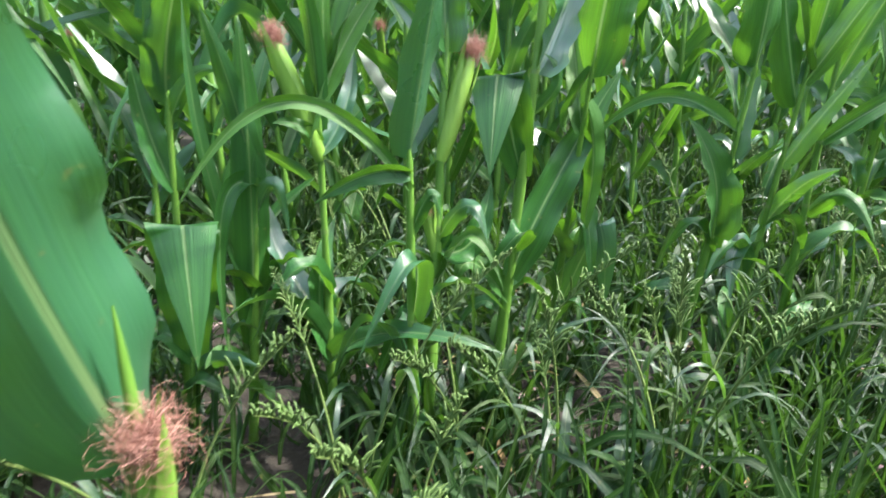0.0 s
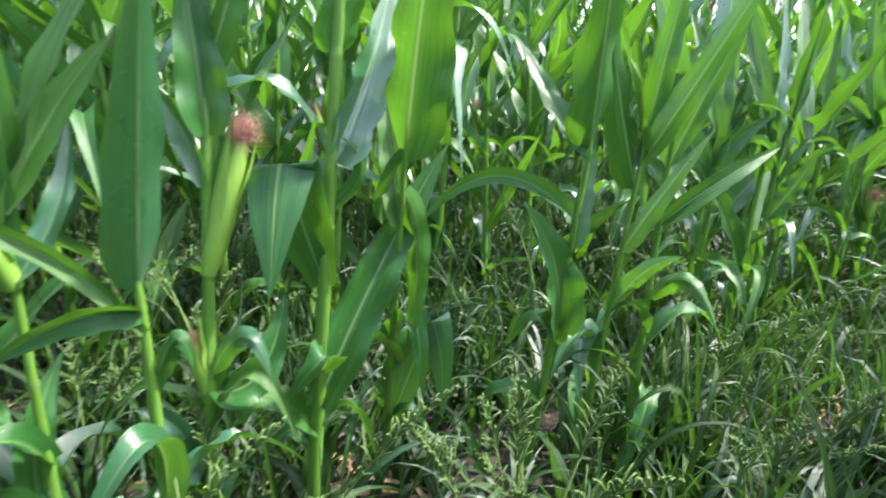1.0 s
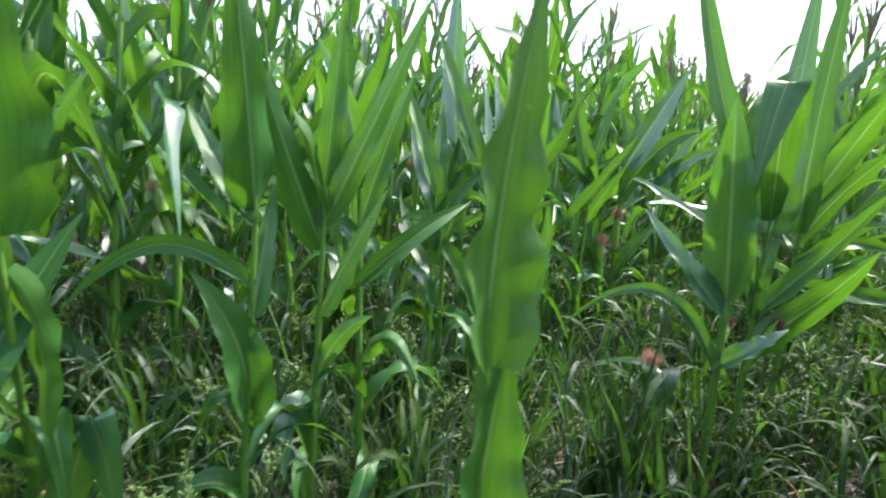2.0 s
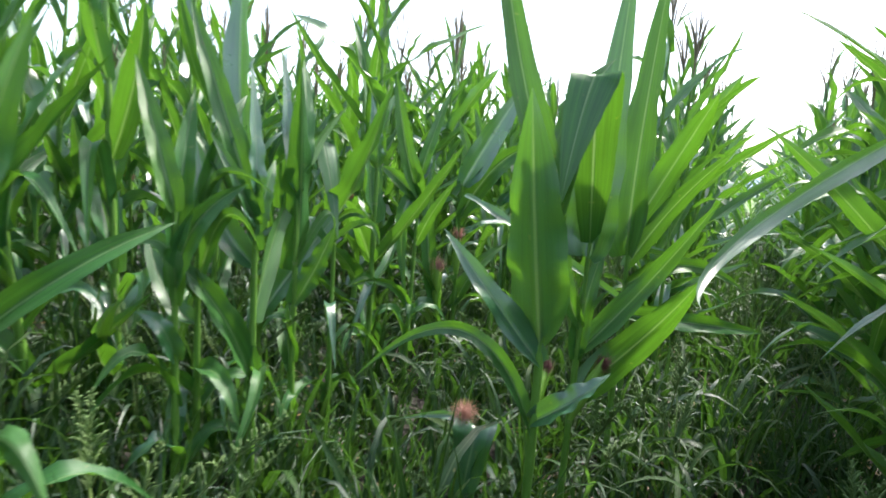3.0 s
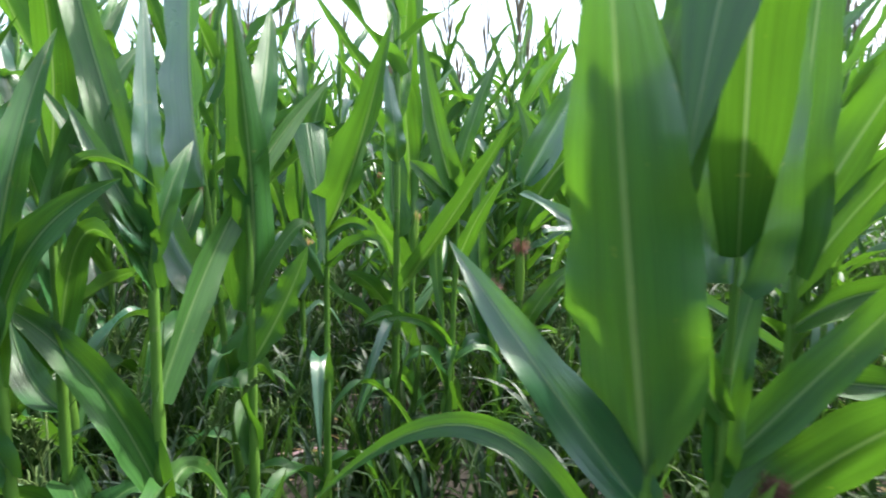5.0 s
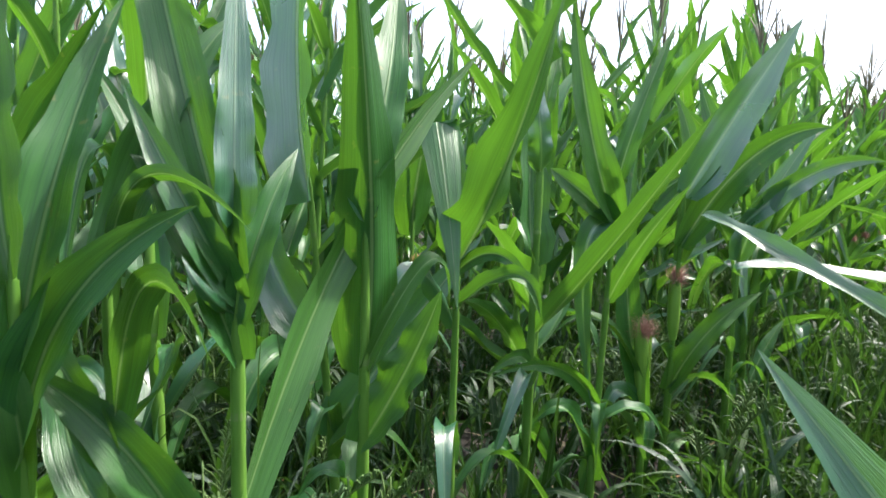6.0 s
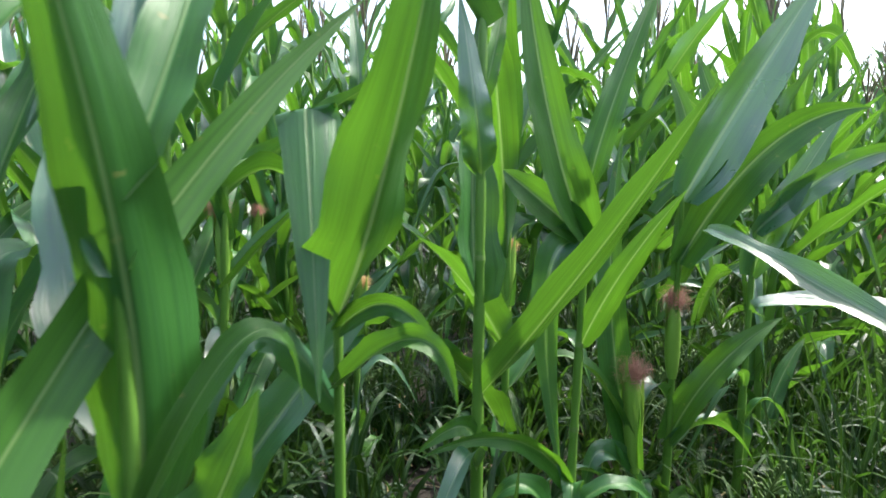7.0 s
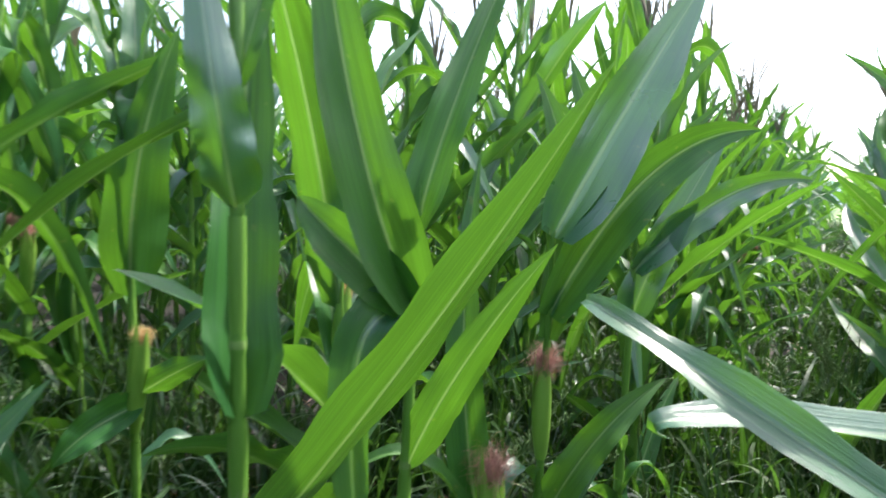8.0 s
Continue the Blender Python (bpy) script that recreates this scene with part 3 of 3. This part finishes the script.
maize(-1.001, -0.003, 1.20, 0.0105, (0.057, 0.036), [
    (0.555, -152, 0.060, 0.192, 0.50, 0.000, 0.000, 0.105, 120, 0, (0.055, -0.072, -0.167)),
    (0.747, -9, 0.175, 0.289, 0.40, -0.031, 0.012, 0.064, -62, -56),
    (0.891, 66, 0.052, 0.204, 0.31, -0.023, 0.000, 0.062, 50, 50),
    (0.345, 13, 0.263, 0.412, 0.51, 0.017, -0.008, 0.078, -53, -54),
    (0.669, 58, 0.016, 0.114, 3.07, 0.011, 0.000, 0.025, 73, 50),
    (0.297, -164, 0.122, 0.050, 0.68, 0.066, 0.006, 0.047, 79, 23),
    (1.005, -114, 0.045, 0.116, 0.56, -0.000, -0.000, 0.041, 46, 42),
] + low_leaves(27, 4) + top_leaves(27, 1.20), [(0.569, -49, 15, 0.100, SILK_PALE, 0.016)], False, 27, "green maize plant bearing an ear tipped with pale yellow silk", crown=0.30)
maize(-1.045, 0.265, 0.80, 0.0080, (0.137, -0.145), [
    (0.738, 128, 0.114, 0.371, 0.40, -0.006, -0.000, 0.101, 32, 33),
    (0.630, -56, 0.130, 0.247, 0.43, 0.008, -0.003, 0.045, 30, 30),
    (0.687, -9, 0.033, -0.316, 1.17, 0.028, 0.013, 0.045, 24, 7),
    (0.150, 71, 0.085, 0.274, 0.50, 0.000, 0.000, 0.074, -104, 0, (0.032, 0.009, -0.223)),
    (0.375, 100, 0.089, -0.077, 0.51, 0.113, -0.007, 0.050, 24, -46),
    (0.756, -75, 0.048, -0.129, 1.12, -0.020, -0.005, 0.024, -18, 6),
] + low_leaves(28, 4), [], False, 28)
maize(-0.772, 0.412, 0.79, 0.0085, (0.056, -0.017), [
    (0.765, 163, 0.101, 0.373, 0.40, -0.021, -0.001, 0.086, -40, -40),
    (0.633, -115, 0.297, -0.046, 0.53, 0.087, 0.027, 0.034, 54, 94),
    (0.414, -125, 0.087, 0.248, 0.22, 0.009, -0.014, 0.081, 71, 57),
    (0.582, -11, 0.120, 0.244, 0.42, -0.013, -0.000, 0.040, -41, -42),
    (0.738, -72, 0.183, 0.197, 0.54, 0.006, -0.005, 0.041, 27, 23),
    (0.327, 75, 0.012, 0.161, 1.38, 0.028, -0.000, 0.041, 99, 87),
] + low_leaves(29, 4), [], False, 29)
maize(-0.705, 0.550, 0.81, 0.0080, (0.051, -0.039), [
    (0.687, -151, 0.139, 0.350, 0.46, -0.012, 0.008, 0.068, -80, -79),
    (0.732, 75, 0.184, 0.411, 0.43, -0.032, -0.000, 0.051, 86, 86),
    (0.558, 75, 0.124, 0.250, 0.45, -0.004, -0.000, 0.040, 115, 116),
    (0.417, 98, 0.124, 0.159, 0.46, 0.026, 0.007, 0.040, 54, 89),
    (0.804, 75, 0.027, 0.294, 0.40, -0.002, 0.000, 0.050, 92, 92),
] + low_leaves(30, 4) + top_leaves(30, 0.81), [], False, 30)
maize(-0.613, 0.616, 0.80, 0.0090, (-0.015, -0.018), [
    (0.609, 42, 0.256, 0.159, 0.46, 0.017, 0.018, 0.042, -58, -64),
    (0.723, 75, 0.099, 0.300, 0.43, -0.007, -0.000, 0.053, 80, 80),
    (0.798, -105, 0.087, 0.274, 0.25, 0.000, 0.000, 0.059, 103, 106),
    (0.444, 106, 0.153, -0.017, 0.49, 0.075, 0.001, 0.041, 91, 161),
    (0.666, -105, 0.027, -0.057, 1.50, 0.083, -0.000, 0.033, 43, 94),
] + low_leaves(31, 4), [], False, 31)
maize(-0.254, -0.009, 0.78, 0.0085, (0.000, 0.000), [
    (0.729, 70, 0.024, 0.278, 0.18, -0.016, 0.000, 0.064, -119, -119),
    (0.573, 70, 0.017, 0.176, 0.39, 0.002, 0.000, 0.057, -109, -107),
    (0.702, 36, 0.054, 0.145, 0.92, 0.009, -0.003, 0.017, -33, -31),
], [], False, 32)
maize(-0.705, -0.762, 0.63, 0.0090, (0.000, 0.000), [
    (0.495, 125, 0.122, 0.372, 0.29, 0.022, 0.034, 0.140, -45, -38),
], [(0.400, 78, 6, 0.130, SILK, 0.046)], False, 33, "green maize plant bearing an ear tipped with reddish silk")
maize(-1.159, -0.315, 0.70, 0.0095, (0.000, 0.000), [
    (0.213, -41, 0.080, 0.264, 0.00, 0.012, -0.016, 0.061, -51, -40),
    (0.201, 69, 0.356, 0.109, 0.41, 0.049, 0.012, 0.045, -64, -19),
    (0.288, -98, 0.189, 0.247, 0.57, -0.016, -0.020, 0.053, 6, 0),
    (0.633, -169, 0.079, 0.034, 0.51, 0.014, -0.006, 0.022, 90, 70),
    (0.693, 6, 0.143, 0.207, 0.46, 0.006, -0.005, 0.041, -63, -67),
    (0.609, -20, 0.106, 0.192, 0.56, -0.010, 0.017, 0.034, -35, -25),
    (0.696, 50, 0.012, 0.234, 1.32, 0.005, 0.000, 0.045, 49, 48),
] + low_leaves(34, 4) + top_leaves(34, 0.70), [(0.599, -149, 18, 0.210, SILK, 0.035)], False, 34, "green maize plant bearing an ear tipped with reddish silk")
maize(-1.288, -0.434, 0.61, 0.0090, (0.024, 0.053), [
    (0.216, 50, 0.029, 0.611, 0.90, 0.045, 0.000, 0.069, 58, 56),
    (0.315, -130, 0.071, 0.545, 0.91, -0.007, -0.000, 0.031, 40, 43),
    (0.543, 160, 0.107, -0.285, 0.58, 0.105, 0.023, 0.035, 58, 50),
    (0.468, 50, 0.064, -0.017, 0.62, 0.087, -0.000, 0.033, 35, 105),
    (0.147, 163, 0.109, 0.079, 0.52, 0.044, 0.004, 0.040, -62, -132),
] + low_leaves(35, 4) + top_leaves(35, 0.61), [], False, 35)
maize(-1.332, -0.534, 0.25, 0.0090, (0.008, 0.018), [
    (0.200, 96, 0.077, 0.310, 0.50, -0.000, -0.000, 0.118, -142, 0, (0.110, -0.045, -0.207)),
    (0.150, 75, 0.197, 0.112, 0.43, 0.034, 0.008, 0.039, 53, 123),
] + low_leaves(36, 4), [], False, 36)
maize(-1.430, -0.508, 0.75, 0.0090, (0.019, 0.044), [
    (0.678, 84, 0.142, 0.260, 0.32, -0.008, 0.005, 0.083, 22, 32),
    (0.519, -130, 0.048, 0.245, 0.71, -0.004, 0.000, 0.055, 40, 41),
    (0.639, 50, 0.114, 0.099, 0.46, 0.039, 0.000, 0.032, 51, 106),
] + low_leaves(37, 4) + top_leaves(37, 0.75), [], False, 37)
maize(-0.613, 1.080, 0.79, 0.0090, (-0.003, -0.007), [
    (0.562, -86, 0.132, 0.090, 0.16, 0.080, -0.008, 0.038, 46, 57),
    (0.601, 57, 0.141, 0.216, 0.30, 0.025, 0.003, 0.051, -71, -89),
    (0.678, -13, 0.143, 0.346, 0.35, -0.004, -0.000, 0.054, -20, -25),
    (0.753, -58, 0.164, 0.323, 0.32, -0.024, -0.008, 0.050, 19, 23),
    (0.443, -104, 0.079, 0.102, 0.28, 0.027, -0.022, 0.042, 49, 62),
] + low_leaves(38, 4), [], False, 38)
maize(-0.604, 1.150, 0.77, 0.0090, (-0.001, -0.003), [
    (0.708, 86, 0.164, 0.088, 0.33, 0.086, 0.009, 0.021, 61, 76),
    (0.584, 97, 0.144, 0.103, 0.48, 0.111, 0.008, 0.037, 55, 69),
    (0.563, -85, 0.112, 0.098, 0.40, 0.034, -0.015, 0.038, 43, 53),
    (0.728, 19, 0.141, 0.290, 0.40, 0.029, 0.009, 0.047, -44, -55),
    (0.393, 126, 0.187, -0.086, 0.61, 0.055, 0.002, 0.044, -21, -27),
    (0.500, -66, 0.186, 0.237, 0.46, -0.041, -0.024, 0.045, 24, 31),
] + low_leaves(39, 4), [], False, 39)
maize(-0.472, 2.424, 1.42, 0.0095, (0.000, 0.000), leaf_set(np.random.default_rng(64), 1.42, 12), [(0.534, 0, 7, 0.170, SILK_PALE, 0.030)], False, 64, "green maize plant bearing an ear tipped with pale yellow silk")
maize(-0.161, 3.625, 1.42, 0.0095, (0.000, 0.000), leaf_set(np.random.default_rng(67), 1.42, 12), [(0.332, 0, 7, 0.170, SILK, 0.030)], False, 67, "green maize plant bearing an ear tipped with reddish silk")
maize(-0.639, 1.637, 0.85, 0.0090, (-0.034, -0.077), [
    (0.805, -33, 0.137, 0.711, 0.32, -0.063, -0.026, 0.090, 31, 38),
    (0.558, -73, 0.244, 0.441, 0.51, -0.044, -0.036, 0.084, 46, 57),
    (0.384, 50, 0.278, 0.366, 0.41, -0.011, 0.012, 0.077, -48, -60),
] + low_leaves(42, 4), [], False, 42)
maize(0.702, 2.119, 0.84, 0.0095, (0.000, 0.000), [
    (0.620, -104, 0.707, 0.066, 0.85, 0.051, -0.015, 0.050, 14, 20),
    (0.800, -62, 0.430, 0.330, 0.79, 0.007, -0.079, 0.045, 0, 0),
    (0.300, 24, 0.242, 0.120, 0.54, 0.120, -0.004, 0.050, 0, 0),
], [], False, 43)
maize(0.860, 0.980, 1.25, 0.0095, (0.000, 0.000), [
    (1.100, -123, 0.736, -0.355, 0.71, -0.067, 0.055, 0.031, 101, 61),
    (0.600, 42, 0.361, 0.200, 0.61, 0.150, -0.008, 0.029, 11, -6),
    (1.100, -15, 0.228, 0.500, 0.52, 0.000, 0.022, 0.027, 44, 46),
] + low_leaves(44, 4) + top_leaves(44, 1.25), [], True, 44)



def arching_leaves(seed):
    """Leaves that arch from a row into the furrow beside it, and a few on the other side."""
    rng = np.random.default_rng(seed)
    out = []
    for k in range(8):
        size = rng.uniform(0.42, 0.68)
        to = -66 + rng.normal() * 32 + (180 if k % 3 == 2 else 0)
        reach, rise = size * rng.uniform(0.5, 0.8), size * rng.uniform(-0.25, 0.5)
        out.append((0.14 + 0.105 * k, to, reach, rise, rng.uniform(0.4, 0.52), size * rng.uniform(0.12, 0.34), rng.uniform(-0.05, 0.05),
                    rng.uniform(0.045, 0.075), rng.uniform(-30, 30), rng.uniform(-60, 60)))
    return out


for k, u in enumerate((1.62, 1.95, 2.35, 2.8, 3.25)):
    x, y = row_place(0.46 + 0.05 * (k % 2), u)
    maize(x, y, 1.3 + 0.05 * (k % 3), 0.0095, (0.02 * (k % 2), -0.03), arching_leaves(70 + k) + top_leaves(70 + k, 1.2), [], True, 70 + k, "green maize plant with long leaves arching into the furrow")

# ---- the rest of the rows ----
rng = np.random.default_rng(7)
PATTERNS = []
for k in range(9):
    height = rng.uniform(1.32, 1.6)
    ears = [(rng.uniform(0.5, 0.68), rng.uniform(0, 360), rng.uniform(10, 26), rng.uniform(0.15, 0.2), (SILK, SILK, SILK_PALE)[k % 3], rng.uniform(0.03, 0.045))] if k % 3 == 0 else []
    plant = maize(0, 0, height, rng.uniform(0.010, 0.0125), rng.uniform(-0.1, 0.1, 2), leaf_set(rng, height, 13), ears, True, 100 + k)
    PATTERNS.append(plant)
used = 0
KEEP = {}   # stretches of a row that are left to the plants above or are bare: row -> pairs of u
KEEP[0] = ((-1.25, 2.55),)
KEEP[1] = ((0.2, 1.25),)
KEEP[-1] = ((-1.3, 2.6),)
KEEP[-2] = ((1.5, 2.2),)

for row in range(-5, 3):
    s = -1.0 + 0.75 * (row + 1)
    u = -1.9 + 0.07 * (row % 3)
    while u < 5.2:
        u += rng.uniform(0.15, 0.24)
        off = rng.uniform(-0.05, 0.05)
        if any(a < u < b for a, b in KEEP.get(row, ())):
            continue
        off += (0.12 if u < 1.2 else 0.02) if row == 1 else -0.08 if row == 0 or (row == -1 and u > 2.6) else 0
        x, y = row_place(s + off, u)
        m = pose(x, y, 0, rng.uniform(-4, 4), rng.uniform(-4, 4), rng.uniform(0, 360)) @ Matrix.Scale(rng.uniform(0.92, 1.12) if row < -1 else rng.uniform(0.78, 0.9) if row == -1 else rng.uniform(0.85, 1.02), 4)
        pick = PATTERNS[rng.integers(len(PATTERNS))]
        if u < -1.2 and math.hypot(x - WALK[0][1], y - WALK[0][2]) < 0.8:      # the trodden spot where the walk begins
            continue
        if used < len(PATTERNS):
            PATTERNS[used].matrix_world = m
            used += 1
        else:
            copy_thing(pick, m)

# further maize, past counting
far = Geo()
kinds = []
for k in range(6):
    g = Geo()
    height = rng.uniform(1.35, 1.65)
    tube(g, stalk_line(height, (0, 0), 4), (0.012, 0.01, 0.008, 0.004), 4)
    for h, to, reach, rise, m, up, sway, width, t0, t1 in leaf_set(rng, height, 11, 0.25):
        mid, side = leaf_line((0, 0, h), to, reach, rise, (m, up), sway, 7)
        blade(g, mid, side, width, rng, 2, 0.3, 0.1, (t0, t1), taper=2.2)
    for k2 in range(6):
        line, _ = leaf_line((0, 0, height - 0.05), rng.uniform(0, 360), 0.07, rng.uniform(0.2, 0.34), (0.4, 0.02), 0, 4)
        tube(g, line, (0.005, 0.0045, 0.004, 0.001), 3)
    kinds.append(g.arrays())
for row in range(-24, 12):
    s = -1.0 + 0.75 * (row + 1)
    u = -5.0
    while u < 22:
        u += rng.uniform(0.18, 0.34)
        if (-5 <= row < 3 and -1.9 < u < 5.3):
            continue
        x, y = row_place(s + rng.uniform(-0.06, 0.06), u)
        size = rng.uniform(0.95, 1.16) if row < -1 else rng.uniform(0.85, 1.0)
        far.add(kinds[rng.integers(6)], pose(x, y, 0, rng.uniform(-5, 5), rng.uniform(-5, 5), rng.uniform(0, 360)) @ Matrix.Scale(size, 4))
tagged(new("maize_field", far.mesh("maize_field", [FAR_LEAF])), "dense green maize rows standing further off", "maize field", kind="stuff")

# ---- weeds ----
grass = Geo()
for k in range(7000):
    at = row_place(rng.uniform(-3.6, 1.3), rng.uniform(-1.7, 5.6))
    patch = noise.noise((at[0] * 1.3, at[1] * 1.3, 9)) + 0.45 * noise.noise((at[0] * 5, at[1] * 5, 2))
    if patch < rng.uniform(-0.75, 0.1):
        continue
    tall, spread, heading = rng.uniform(0.10, 0.46) * (1 + 0.5 * patch), rng.uniform(0.01, 0.07), rng.uniform(0, 360)
    broad = rng.uniform(0.005, 0.012) if rng.random() < 0.68 else rng.uniform(0.013, 0.026)
    for j in range(rng.integers(4, 18)):
        x, y = at + rng.normal(size=2) * spread
        size = tall * rng.uniform(0.4, 1.15)
        if rng.random() < 0.6:      # arching over
            reach, rise, up = size * rng.uniform(0.4, 0.8), size * rng.uniform(0.0, 0.6), size * rng.uniform(0.2, 0.42)
        else:
            reach, rise, up = size * rng.uniform(0.1, 0.5), size * rng.uniform(0.7, 1.05), size * rng.uniform(0.0, 0.12)
        line, side = leaf_line((x, y, -0.01), heading + rng.normal() * 80, reach, rise, (0.42, up), rng.uniform(-0.03, 0.03), 7)
        blade(grass, line, side, broad * rng.uniform(0.6, 1.3), rng, 2, 0.35, 0.08, (rng.uniform(-40, 40), rng.uniform(-80, 80)), stem=0.6)
    if rng.random() < 0.22:         # a few withered blades on the soil
        for j in range(3):
            x, y = at + rng.normal(size=2) * 0.08
            line, side = leaf_line((x, y, 0.012), rng.uniform(0, 360), rng.uniform(0.08, 0.25), 0.01, (0.5, 0.02), rng.uniform(-0.04, 0.04), 6)
            blade(grass, line, side, rng.uniform(0.006, 0.016), rng, 2, 0.3, 0.2, (0, rng.uniform(-60, 60)), slot=1)
for k in range(240):                # broader young blades, arching over
    at = row_place(rng.uniform(-1.9, 0.1), rng.uniform(-0.9, 2.6))
    if min(math.hypot(at[0] - w[1], at[1] - w[2]) for w in WALK) < 0.36:
        continue
    heading = rng.uniform(0, 360)
    for j in range(rng.integers(3, 6)):
        size = rng.uniform(0.22, 0.46)
        line, side = leaf_line((*(at + rng.normal(size=2) * 0.012), 0.0), heading + 180 * (j % 2) + rng.normal() * 35, size * rng.uniform(0.45, 0.85), size * rng.uniform(0.05, 0.7), (0.4, size * rng.uniform(0.18, 0.4)), rng.uniform(-0.03, 0.03), 9)
        blade(grass, line, side, rng.uniform(0.012, 0.026), rng, 2, 0.4, 0.1, (rng.uniform(-35, 35), rng.uniform(-70, 70)), stem=0.6)
clumps = []
for k in range(8):
    g = Geo()
    for j in range(9):
        size = rng.uniform(0.2, 0.55)
        line, side = leaf_line((*rng.normal(size=2) * 0.08, 0), rng.uniform(0, 360), size * rng.uniform(0.3, 0.9), size * rng.uniform(0.2, 0.95), (0.42, size * 0.25), 0, 4)
        blade(g, line, side, rng.uniform(0.014, 0.032), rng, 2, 0.3, 0.05, (rng.uniform(-40, 40), rng.uniform(-70, 70)), stem=0.7)
    clumps.append(g.arrays())
for k in range(6500):
    s, u = (rng.uniform(-1.3, 1.4), rng.uniform(5.6, 20)) if k < 900 else (rng.uniform(-18, 8), rng.uniform(-5.5, 22))
    if -3.6 < s < 1.3 and -1.7 < u < 5.6:
        continue
    x, y = row_place(s, u)
    grass.add(clumps[rng.integers(8)], pose(x, y, 0, 0, 0, rng.uniform(0, 360)) @ Matrix.Scale(rng.uniform(0.6, 1.25), 4))
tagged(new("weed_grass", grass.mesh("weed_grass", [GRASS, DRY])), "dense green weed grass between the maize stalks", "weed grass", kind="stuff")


def barnyard(rng):
    """A tuft of tall weed grass with seed heads."""
    plant = tagged(new("barnyard_grass"), "tall weed grass with pale green branched seed heads", "weed", "seeding weeds")
    for k in range(3):
        height, to = rng.uniform(0.28, 0.5), rng.uniform(0, 360)
        line, side = leaf_line((rng.uniform(-0.02, 0.02), rng.uniform(-0.02, 0.02), 0), to, height * rng.uniform(0.2, 0.6), height, (0.3, 0.04), 0, 16)
        geo = Geo()
        tube(geo, line, np.linspace(0.003, 0.0013, 16), 5)
        part("stem", geo, [STEM], plant)
        geo = Geo()
        for j in range(34):
            t = 0.66 + 0.34 * j / 33
            foot = np.array([np.interp(t, np.linspace(0, 1, 16), line[:, i]) for i in range(3)])
            size = 0.036 * (1.25 - (t - 0.66) * 2.8) * rng.uniform(0.6, 1.3)
            spike, _ = leaf_line(foot, to + (75 if j % 2 else -75) + rng.uniform(-70, 70), size * rng.uniform(0.4, 0.8), size * rng.uniform(0.5, 1.1), (0.5, 0.006), 0, 7)
            tube(geo, spike, np.array((0.0008, 0.0019, 0.0013, 0.0021, 0.0014, 0.0018, 0.0004)), 5)
        part("seed_head", geo, [SEED], plant)
        for j in range(2):
            i = int(rng.integers(3, 9))
            geo = Geo()
            mid, side = leaf_line(line[i], to + rng.uniform(-120, 120), rng.uniform(0.1, 0.22), rng.uniform(-0.06, 0.12), (0.45, 0.05), 0, 9)
            blade(geo, mid, side, rng.uniform(0.009, 0.014), rng, 2, 0.3, 0.08)
            part("leaf", geo, [WEED], plant)
    return plant


TUFTS = [barnyard(rng) for k in range(6)]
for k in range(110):
    x, y = row_place(rng.uniform(-2.6, 0.9), rng.uniform(-1.2, 4.5))
    if min(math.hypot(x - w[1], y - w[2]) for w in WALK) < 0.38:
        continue
    m = pose(x, y, 0, 0, 0, rng.uniform(0, 360))
    if k < 6:
        TUFTS[k].matrix_world = m
    else:
        copy_thing(TUFTS[k % 6], m)
for k, (x, y, size) in enumerate(((-0.60, 0.02, 1.1), (-0.66, 0.16, 0.9), (-0.36, 0.42, 0.85), (-0.30, 0.62, 0.8), (-0.42, 0.68, 0.9), (-0.74, -0.16, 1.0), (-0.95, -0.42, 1.0), (0.02, 0.98, 0.9))):
    copy_thing(TUFTS[k % 6], pose(x, y, 0, 0, 0, 77 * k) @ Matrix.Scale(size, 4))
